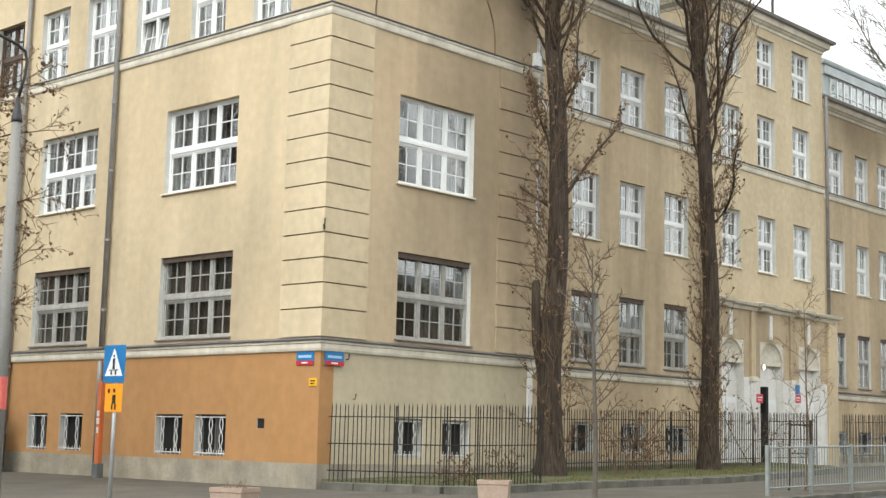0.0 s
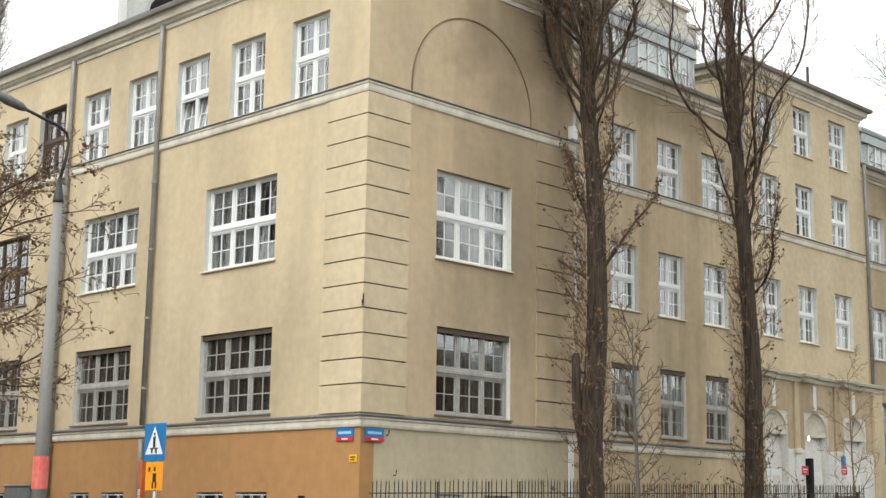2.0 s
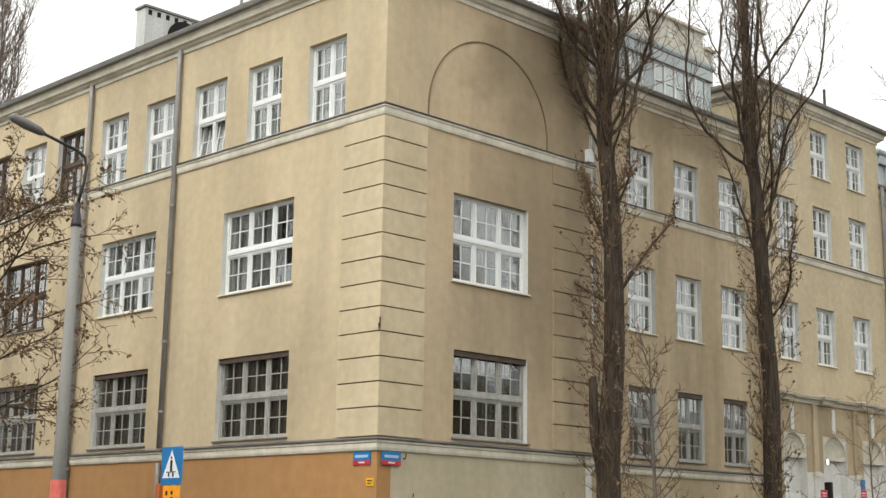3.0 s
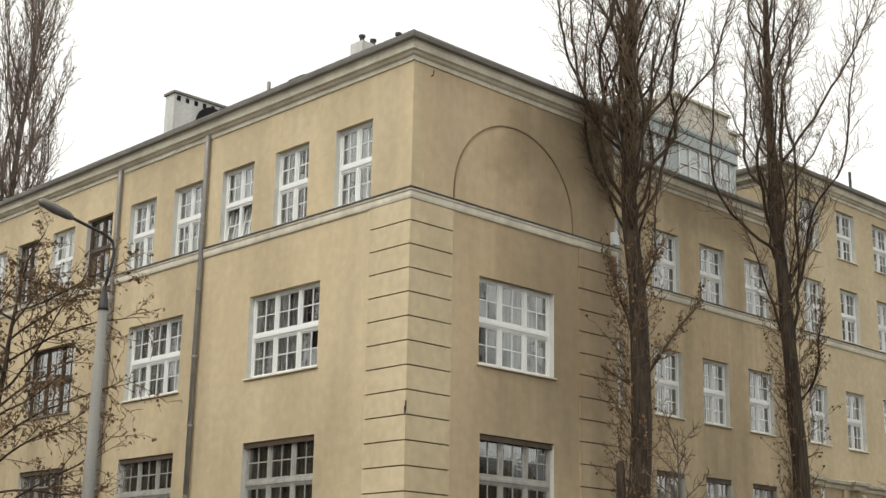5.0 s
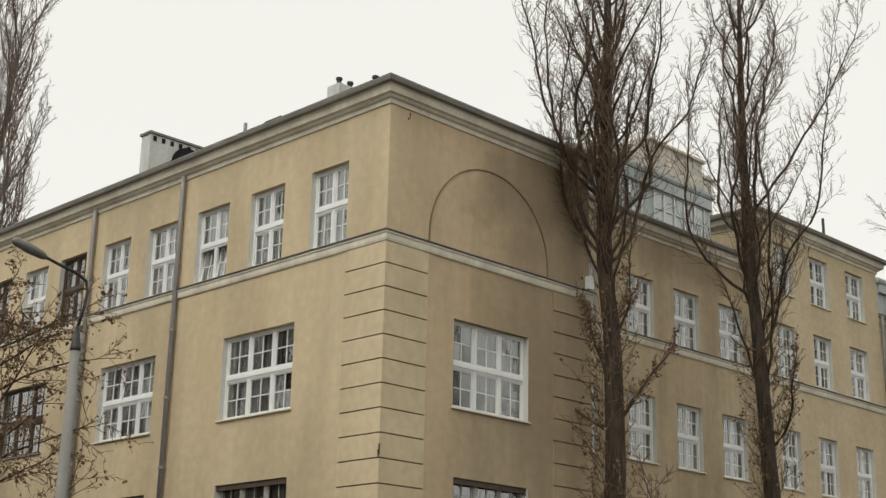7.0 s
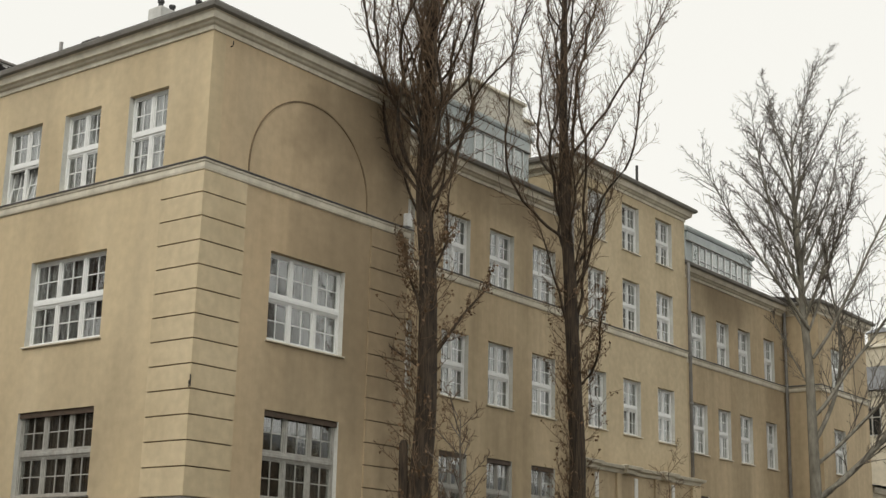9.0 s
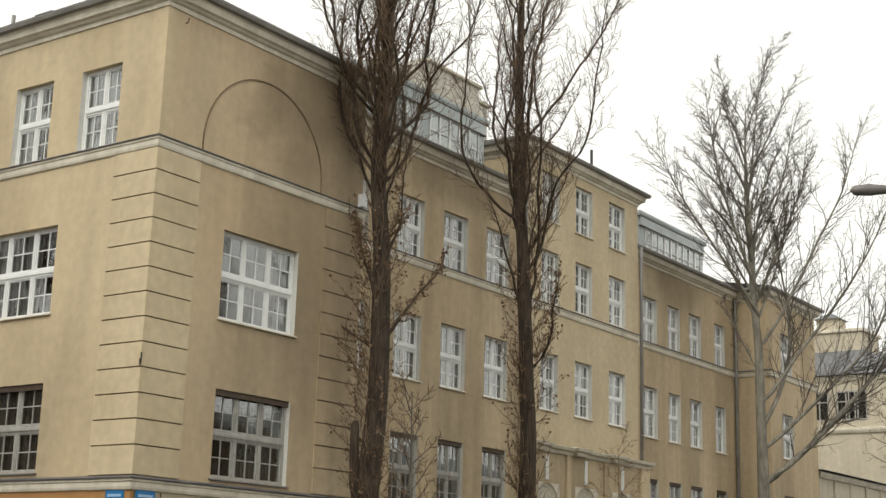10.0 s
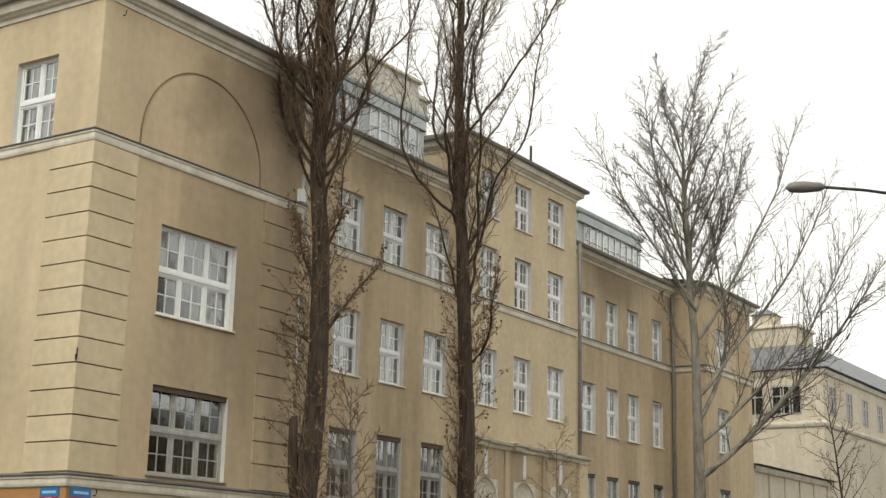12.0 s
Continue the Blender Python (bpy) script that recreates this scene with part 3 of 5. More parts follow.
A_WIN = [(9.6, 11.06), (12.6, 14.07), (15.2, 16.66), (17.84, 19.33)]
rows = [(a, b, *AR1, DUOLD()) for a, b in A_WIN] + [(a, b, *AR2, DUO()) for a, b in A_WIN] + [(a, b, *AR3, DUO()) for a, b in A_WIN]
rows += [(a, b, *ARB, CELLAR()) for a, b in ((12.65, 13.83), (15.37, 16.73), (17.94, 19.42))]
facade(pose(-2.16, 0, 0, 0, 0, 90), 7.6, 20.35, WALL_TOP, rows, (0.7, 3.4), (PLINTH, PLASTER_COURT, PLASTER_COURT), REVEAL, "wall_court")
B_WIN = [(21.5, 22.78), (24.06, 25.4), (26.78, 28.16)]
rows = [(a, b, *AR2, DUO()) for a, b in B_WIN] + [(a, b, *AR3, DUO()) for a, b in B_WIN] + [(a, b, 15.08, 17.0, DUO()) for a, b in B_WIN]
facade(pose(-2.1, 0, 0, 0, 0, 90), 20.35, 29.3, 17.5, rows, (), (PLASTER_PALE,), REVEAL, "wall_entrance")
C_WIN = [(31.0, 32.35), (33.42, 34.62), (35.58, 36.84), (38.3, 39.45)]
rows = [(a, b, *AR1, DUOLD()) for a, b in C_WIN] + [(a, b, *AR2, DUO()) for a, b in C_WIN] + [(a, b, *AR3, DUO()) for a, b in C_WIN]
rows += [(a, b, 1.0, 1.95, CELLAR()) for a, b in C_WIN]
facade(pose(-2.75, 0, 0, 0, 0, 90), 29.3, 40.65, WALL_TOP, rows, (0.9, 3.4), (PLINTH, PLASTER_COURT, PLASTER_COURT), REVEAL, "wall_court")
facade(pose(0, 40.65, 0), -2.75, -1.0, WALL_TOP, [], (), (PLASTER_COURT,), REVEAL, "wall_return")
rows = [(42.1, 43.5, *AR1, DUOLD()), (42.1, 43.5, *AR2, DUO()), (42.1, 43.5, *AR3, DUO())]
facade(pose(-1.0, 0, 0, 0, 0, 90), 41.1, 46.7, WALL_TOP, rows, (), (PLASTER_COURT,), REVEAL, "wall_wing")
facade(pose(-1.45, 46.7, 0, 0, 0, 180), 0.0, 14, WALL_TOP, [], (), (PLASTER,), REVEAL, "wall_return")

facade(pose(-23.4, 0, 0, 0, 0, -90), -8.0, -0.45, WALL_TOP, [], (), (PLASTER,), REVEAL, "wall_west")

# mouldings
COURSE = [(0.0, -0.02), (0.05, 0.0), (0.07, 0.06), (0.07, 0.17), (0.10, 0.19), (0.10, 0.24), (0.0, 0.24)]
LEDGE = [(0.0, 0.243), (0.13, 0.243), (0.14, 0.275), (0.0, 0.33)]
up = lambda prof, z: [(o, z + h) for o, h in prof]
CORNER_PATH = [(-23.4, 8.0), (-23.4, 0), (0, 0), (0, 8.05), (-2.16, 8.05), (-2.16, 20.35)]
FAR_PATH = [(-2.75, 29.3), (-2.75, 40.65), (-1.0, 40.65), (-1.0, 46.7), (-14, 46.7)]
for path in (CORNER_PATH, FAR_PATH):
    for z in (3.27, 11.60):
        part("string_course", sweep(up(COURSE, z), path), TRIM, school, "pale moulded string course")
        part("flashing", sweep(up(LEDGE, z), path), ROOFING, school, "dark metal flashing on the string course")
part("string_course", sweep(up(COURSE, 11.52), [(-2.1, 20.36), (-2.1, 29.29)]), TRIM, school)
part("flashing", sweep(up(LEDGE, 11.52), [(-2.1, 20.36), (-2.1, 29.29)]), ROOFING, school)
CORNICE = [(0, -0.14), (0.04, -0.14), (0.05, -0.03), (0.12, 0.0), (0.16, 0.05), (0.24, 0.08), (0.27, 0.24), (0.32, 0.27), (0, 0.27)]
GUTTER = [(0, 0.275), (0.36, 0.275), (0.42, 0.30), (0.45, 0.40), (0.42, 0.44), (0, 0.44)]
for z, path in ((15.45, CORNER_PATH), (15.45, FAR_PATH), (17.5, [(-8, 20.35), (-2.1, 20.35), (-2.1, 29.3), (-8, 29.3)])):
    part("cornice", sweep(up(CORNICE, z), path), TRIM, school, "pale moulded roof cornice")
    part("gutter", sweep(up(GUTTER, z), path), LEAD, school, "grey sheet-metal gutter edge")
facade(pose(0, 20.35, 0), -8, -2.55, 17.5, [], (), (PLASTER_PALE,), REVEAL, "wall_return", base=15.0)
facade(pose(-2.55, 29.3, 0, 0, 0, 180), 0.0, 5.5, 17.5, [], (), (PLASTER_PALE,), REVEAL, "wall_return", base=0.0)


def roof(corners, name="roof"):
    bm = bmesh.new()
    bm.faces.new([bm.verts.new(c) for c in corners])
    bmesh.ops.solidify(bm, geom=bm.faces[:], thickness=0.12)
    return part(name, bm, ROOFING, school, "dark sheet roof")


roof([(-23.8, -0.43, 15.9), (0.43, -0.43, 15.9), (-7, 8, 17.3), (-19, 8, 17.3)])
roof([(0.43, -0.43, 15.9), (0.43, 8.45, 15.9), (-7, 8.45, 17.3), (-7, 8, 17.3)])
roof([(-1.75, 8.4, 15.9), (-1.75, 20.3, 15.9), (-9, 20.3, 17.4), (-9, 8.4, 17.4)])
roof([(-1.7, 20.0, 17.95), (-1.7, 29.7, 17.95), (-9, 29.7, 18.15), (-9, 20.0, 18.15)])
roof([(-2.35, 29.35, 15.9), (-2.35, 41, 15.9), (-9, 41, 17.3), (-9, 29.35, 17.3)])
roof([(-0.6, 40.3, 15.9), (-0.6, 47.1, 15.9), (-9, 47.1, 17.3), (-9, 40.3, 17.3)])
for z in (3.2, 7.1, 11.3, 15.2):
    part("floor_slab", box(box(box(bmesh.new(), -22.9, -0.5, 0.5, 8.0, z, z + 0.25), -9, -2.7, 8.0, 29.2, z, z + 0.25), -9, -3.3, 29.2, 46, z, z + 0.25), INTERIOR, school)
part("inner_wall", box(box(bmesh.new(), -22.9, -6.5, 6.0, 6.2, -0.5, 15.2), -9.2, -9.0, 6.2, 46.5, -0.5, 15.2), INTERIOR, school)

# quoins: a stack of proud blocks at each end of the corner block
for k in range(13):
    z0, z1 = (3.62 if k == 0 else 4.305 + 0.61 * (k - 1) + 0.018), min(4.305 + 0.61 * k - 0.018, 11.57)
    bm = bmesh.new()
    o = 0.045
    pts = [(-1.5, -o), (o, -o), (o, 1.46), (0.0, 1.46), (0.0, 0.0), (-1.5, 0.0)]
    lo, hi = [bm.verts.new((x, y, z0)) for x, y in pts], [bm.verts.new((x, y, z1)) for x, y in pts]
    for i in range(6):
        bm.faces.new((lo[i], lo[(i + 1) % 6], hi[(i + 1) % 6], hi[i]))
    bm.faces.new((lo[0], lo[1], lo[4], lo[5])), bm.faces.new((lo[1], lo[2], lo[3], lo[4]))
    bm.faces.new((hi[0], hi[1], hi[4], hi[5])), bm.faces.new((hi[1], hi[2], hi[3], hi[4]))
    part("quoin_block", bm, PLASTER_PALE, school)
    if k:
        zj = 4.305 + 0.61 * (k - 1)
        part("joint", box(boxed(-1.5, 0.006, -0.006, -0.001, zj - 0.017, zj + 0.017), 0.001, 0.006, 0.0, 1.46, zj - 0.017, zj + 0.017), JOINTDARK, school, "dark joint strip, dirt and groove shade in its colour")
        part("joint", boxed(0.001, 0.006, 6.4, 8.05, zj - 0.017, zj + 0.017), JOINTDARK, school)
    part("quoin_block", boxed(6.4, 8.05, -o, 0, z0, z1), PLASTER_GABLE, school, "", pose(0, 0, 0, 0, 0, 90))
# the shadow line of the arch is put into this dark plaster colour
ARCHLINE = surface("shadow_dark_moulding", (0.14, 0.10, 0.06), (0.27, 0.20, 0.12), 1.2, 0.95, bump=0.2)
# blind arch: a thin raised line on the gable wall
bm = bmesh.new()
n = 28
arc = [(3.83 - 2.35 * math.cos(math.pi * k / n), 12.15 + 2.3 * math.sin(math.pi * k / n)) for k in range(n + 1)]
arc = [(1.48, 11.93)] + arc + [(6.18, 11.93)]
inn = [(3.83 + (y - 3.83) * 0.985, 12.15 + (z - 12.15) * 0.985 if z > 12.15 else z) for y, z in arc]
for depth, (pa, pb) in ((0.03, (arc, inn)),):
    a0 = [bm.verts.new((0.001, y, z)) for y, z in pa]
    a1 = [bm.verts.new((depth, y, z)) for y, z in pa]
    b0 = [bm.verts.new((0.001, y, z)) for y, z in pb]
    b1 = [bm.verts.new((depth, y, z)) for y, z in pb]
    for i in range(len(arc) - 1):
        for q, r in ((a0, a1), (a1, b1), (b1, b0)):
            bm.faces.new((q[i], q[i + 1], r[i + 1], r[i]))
part("blind_arch", bm, ARCHLINE, school, "thin blind arch moulding in plaster, its shadow in the colour")


def drainpipe(x, y, z0, z1):
    ob = part("drainpipe", tube(bmesh.new(), [(x, y, z0), (x, y, z1 - 0.5), (x, y, z1)], 0.075, 10), PIPE, school, "grey metal drainpipe", smooth=True)
    for k in range(int((z1 - z0) / 2)):
        z = z0 + 1 + 2 * k
        part("bracket", tube(bmesh.new(), [(x, y, z), (x, y, z + 0.07)], 0.095, 10), PIPE, ob)
    return ob


part("painted_strip", boxed(0.0, 0.05, 7.78, 8.0, 1.75, 3.2, 0.008), WHITEWALL, school, "white painted wall strip")
drainpipe(-9.0, -0.12, 3.6, 15.4)
drainpipe(-9.0, -0.12, 0.1, 3.2)
drainpipe(-13.92, -0.12, 0.1, 15.4)
drainpipe(-2.0, 20.22, 0.6, 15.6)
drainpipe(-2.0, 29.42, 6.6, 15.6)
drainpipe(-2.63, 40.5, 0.9, 15.5)

# dormers on the court wings
def dormer(x, y0, y1, z0, z1, groups, at_label):
    d = part("dormer", boxed(x - 3.0, x, y0, y1, z0 - 0.5, z1), ZINC, school, at_label)
    part("roof_edge", sweep([(0, 0), (0.12, 0.0), (0.16, 0.1), (0.16, 0.2), (0, 0.22)], [(x - 2.9, y0), (x, y0), (x, y1), (x - 2.9, y1)]), ZINC, d, "", pose(0, 0, z1))
    for a, b in groups:
        n = max(2, round((b - a) / 0.62))
        for k in range(n):
            u0, u1 = a + (b - a) * k / n, a + (b - a) * (k + 1) / n
            f = bmesh.new()
            w = u1 - u0
            for q in ((0, w, 0, 0.05), (0, w, z1 - z0 - 0.6, z1 - z0 - 0.55), (0, 0.05, 0.05, z1 - z0 - 0.6), (w - 0.05, w, 0.05, z1 - z0 - 0.6), (0.05, w - 0.05, 0.5, 0.53)):
                box(f, q[0], q[1], -0.05, 0.0, q[2], q[3])
            fr = part("window", f, WHITE, d, "", pose(x + 0.002, u0, z0 + 0.12, 0, 0, 90))
    part("fascia", boxed(x, x + 0.09, y0 + 0.05, y1 - 0.05, z1 - 0.4, z1 - 0.02, 0.01), ZINC, d)
    part("drip_edge", boxed(x, x + 0.12, y0, y1, z1 - 0.44, z1 - 0.405), LEAD, d)
    g = bmesh.new()
    for a, b in groups:
        box(g, x + 0.004, x + 0.016, a, b, z0 + 0.13, z1 - 0.44)
    part("pane", g, GLASS, d)
    return d


dormer(-2.75, 11.6, 18.4, 16.2, 17.95, ((12.2, 14.3), (14.95, 18.0)), "zinc-clad dormer with a strip of windows")
dormer(-3.1, 31.3, 37.9, 15.85, 17.6, ((31.9, 37.6),), "zinc-clad dormer with a strip of windows")

# attic storey behind the dormer: a parapet with one curved shoulder, and a lower roofed part towards the gable
bm = bmesh.new()
edge = [(14.4, 15.9), (14.4, 19.75)] + [(14.5 + 3.1 * math.sin(a), 19.75 + 1.05 * (1 - math.cos(a)) ** 0.6) for a in [math.pi / 2 * k / 10 for k in range(1, 11)]]
edge += [(21.3, 20.72), (21.3, 15.9)]
f0, f1 = [bm.verts.new((-5.0, y, z)) for y, z in edge], [bm.verts.new((-9.0, y, z)) for y, z in edge]
bm.faces.new(f0), bm.faces.new(f1[::-1])
for i in range(len(edge)):
    j = (i + 1) % len(edge)
    bm.faces.new((f0[i], f0[j], f1[j], f1[i]))
attic = part("attic", bm, ATTICWALL, school, "pale plastered attic storey with a curved shoulder")
part("coping", boxed(-9.1, -4.86, 17.6, 21.42, 20.72, 20.84, 0.02), TRIM, attic)
part("band", boxed(-4.999, -4.9, 14.42, 21.3, 19.15, 19.35, 0.02), TRIM, attic)
part("lower_block", boxed(-9.0, -5.05, 21.3, 22.0, 15.9, 20.15), ATTICWALL, attic)
part("lower_coping", boxed(-9.05, -4.92, 21.43, 22.1, 20.15, 20.27, 0.02), TRIM, attic)
bm = bmesh.new()
box(bm, -9.5, -5.2, 10.6, 14.4, 16.2, 19.7)
for v in bm.verts:
    if v.co.z > 19 and v.co.y < 12:
        v.co.z = 18.6
part("lower_roof", bm, ZINC, attic, "pale grey sheet-clad roof")

# entrance portal
px = -1.7
BAYS = (21.45, 24.3, 27.2)
portal = part("portal", mesh_from("portal", pierced(20.4, 29.3, -0.2, 6.3, [(c - 0.85, c + 0.85, 0.4, 5.1) for c in BAYS], 0.38, (3.75,)), WHITEWALL, PLASTER_COURT, WHITEWALL), None, school,
              "three-bay entrance portal with shell niches", pose(px, 0, 0, 0, 0, 90))
part("entablature", sweep(up([(0, 0), (0.06, 0), (0.1, 0.12), (0.22, 0.16), (0.26, 0.26), (0, 0.32)], 6.2), [(-2.0, 20.4), (px, 20.4), (px, 29.3), (-2.0, 29.3)]), TRIM, school, "weathered moulded entablature")
for y0, y1, m_, pr in ((20.4, 20.62, PLASTER, 0.1), (22.72, 23.02, WHITEWALL, 0.09), (25.6, 25.9, WHITEWALL, 0.09), (28.6, 29.3, PLASTER, 0.12)):
    part("pilaster", boxed(px, px + pr, y0, y1, 0.2, 3.76 if m_ is WHITEWALL else 6.19, 0.01), m_, school, "flat portal pilaster")
    if m_ is WHITEWALL:
        part("pilaster", boxed(px, px + pr, y0, y1, 3.77, 6.19, 0.01), PLASTER_COURT, school)
        part("capital", boxed(px, px + pr + 0.05, y0 - 0.05, y1 + 0.05, 3.6, 3.78, 0.01), TRIM, school)
for c in BAYS:
    part("entablature_block", sweep(up([(0, 0), (0.06, 0), (0.1, 0.12), (0.22, 0.16), (0.26, 0.26), (0, 0.32)], 6.22), [(px, c - 1.05), (px + 0.16, c - 1.05), (px + 0.16, c - 0.45), (px, c - 0.45)]), TRIM, school)
    part("white_strip", boxed(px, px + 0.05, c - 0.2, c + 0.02, 5.2, 6.1, 0.01), WHITEWALL, school)
    bm = bmesh.new()
    n = 16
    for i in range(n):
        a0, a1 = math.pi * i / n, math.pi * (i + 1) / n
        q = [(c + 0.85 * math.cos(a), 4.25 + 0.85 * math.sin(a)) for a in (a0, a1)]
        bm.faces.new([bm.verts.new(v) for v in ((px - 0.02, q[0][0], 5.1), (px - 0.02, q[1][0], 5.1), (px - 0.02, *q[1]), (px - 0.02, *q[0]))])
        for j in range(5):
            b0, b1 = math.pi / 2 * j / 5, math.pi / 2 * (j + 1) / 5
            bm.faces.new([bm.verts.new((px - 0.02 - 0.24 * math.sin(b), c + 0.85 * math.cos(b) * math.cos(a) * (1.0 + 0.03 * ((i + m) % 2)), 4.25 + 0.85 * math.cos(b) * math.sin(a)))
                          for m, a, b in ((0, a0, b0), (1, a1, b0), (1, a1, b1), (0, a0, b1))])
    part("niche", bm, TRIM, school, "shell-ribbed niche head")
    part("niche_back", boxed(px - 0.42, px - 0.36, c - 0.85, c + 0.85, 3.75, 4.3), WHITEWALL, school)
    part("panel", boxed(px - 0.37, px - 0.30, c - 0.85, c + 0.85, 0.4, 3.75), WHITEWALL, school, "white painted door panel")
    for s in (-0.78, 0.04):
        part("door_leaf", boxed(px - 0.30, px - 0.25, c + s, c + s + 0.74, 0.45, 3.0, 0.01), WHITE, school)
        part("door_inset", boxed(px - 0.25, px - 0.235, c + s + 0.12, c + s + 0.62, 1.5, 2.8, 0.005), WHITEWALL, school)
# solid black box in place of the unlit gap
part("door_gap", boxed(px - 0.30, px + 0.03, 23.78, 23.98, 0.4, 3.45), HOLE, school, "black box for the dark gap beside the entrance door")
part("lantern", tube(bmesh.new(), [(px + 0.08, 23.6, 4.06), (px + 0.08, 23.6, 4.1), (px + 0.08, 23.6, 4.22), (px + 0.08, 23.6, 4.26)], [0.02, 0.045, 0.045, 0.02], 10), LAMPGLOW, school, "small lit globe lamp over the entrance")
part("step", boxed(-2.0, -0.6, 22.5, 26.5, 0.3, 0.56, 0.02), PLINTH, school)
# ---- trees ----
RIGHT = Vector((0.70, 0.71, 0.0))


def limb_lines(rng, start, direction, length, radius, depth, cfg, out, line=None):
    """Grows one limb and, from it, its side shoots; collects (level, points, radii)."""
    steps = max(3, int(length / cfg["step"][min(depth, 3)]))
    p, d = Vector(start), Vector(direction).normalized()
    pts, rad = [p.copy()], [radius]
    wob, lift = cfg["wobble"][min(depth, 3)], cfg["lift"][min(depth, 3)]
    for i in range(steps):
        d = (d + Vector((rng.gauss(0, wob), rng.gauss(0, wob), rng.gauss(0, wob * 0.6) + lift))).normalized()
        p = p + d * (length / steps)
        pts.append(p.copy())
        rad.append(radius * (1 - (i + 1) / steps) ** (cfg["power"] if depth == 0 else 0.8) + cfg["tip"])
    if line:
        pts = [line(q.z) + Vector((q.x, q.y, 0)) * 0.5 for q in pts]
    out.append((depth, pts, rad))
    if depth >= cfg["levels"]:
        return
    count = int(cfg["shoots"][min(depth, 3)] * (0.75 + 0.5 * rng.random()))
    for k in range(count):
        f = cfg["from"][depth] + (0.98 - cfg["from"][depth]) * (k + rng.random()) / count
        i = min(int(f * steps), steps - 1)
        q = pts[i].lerp(pts[i + 1], f * steps - i)
        ax = (pts[i + 1] - pts[i]).normalized()
        side = ax.orthogonal().normalized()
        side.rotate(Matrix.Rotation(2.4 * k + rng.uniform(-0.5, 0.5) if depth == 0 else rng.uniform(0, 2 * math.pi), 3, ax))
        ang = radians(rng.uniform(*cfg["angle"][depth]))
        nd = ax * math.cos(ang) + side * math.sin(ang)
        ln = length * rng.uniform(*cfg["ratio"][depth]) * (1 - cfg["taper"][depth] * f)
        limb_lines(rng, q, nd, max(ln, 0.15), min(rad[i] * 0.6, radius * cfg["thin"][depth]) + 0.001, depth + 1, cfg, out)


def bent(knots):
    """A trunk that sways sideways through (height, offset) knots."""
    def at(z):
        for (za, oa), (zb, ob_) in zip(knots, knots[1:]):
            if z <= zb:
                f = max(0.0, (z - za) / (zb - za))
                f = f * f * (3 - 2 * f)
                return RIGHT * (oa + (ob_ - oa) * f) + Vector((0, 0, z))
        return RIGHT * knots[-1][1] + Vector((0, 0, z))
    return at


def tubes_mesh(name, lines, sides, material, thick=1.0):
    verts, faces = [], []
    for _, pts, rad in lines:
        base = len(verts)
        for i, q in enumerate(pts):
            d = (pts[min(i + 1, len(pts) - 1)] - pts[max(i - 1, 0)]).normalized()
            u = d.orthogonal().normalized()
            w = d.cross(u)
            for k in range(sides):
                a = 2 * math.pi * k / sides
                verts.append(q + rad[i] * thick * (math.cos(a) * u + math.sin(a) * w))
        for i in range(len(pts) - 1):
            for k in range(sides):
                a, b = base + i * sides + k, base + i * sides + (k + 1) % sides
                faces.append((a, b, b + sides, a + sides))
    me = bpy.data.meshes.new(name)
    me.from_pydata([tuple(v) for v in verts], [], faces)
    me.materials.append(material)
    me.polygons.foreach_set("use_smooth", [True] * len(me.polygons))
    return me


def leaf_mesh(name, spots, rng, size, material):
    verts, faces = [], []
    for q in spots:
        t = Matrix.Rotation(rng.uniform(0, 6.28), 3, "Z") @ Matrix.Rotation(rng.uniform(-1, 1), 3, "X")
        s = size * rng.uniform(0.6, 1.3)
        b = len(verts)
        for c in ((0, 0, 0), (0.5, 0.08, -0.45), (0, -0.1, -1.1), (-0.5, 0.08, -0.45)):
            verts.append(tuple(q + t @ (Vector(c) * s)))
        faces += [(b, b + 1, b + 2), (b, b + 2, b + 3)]
    me = bpy.data.meshes.new(name)
    me.from_pydata(verts, [], faces)
    me.materials.append(material)
    return me


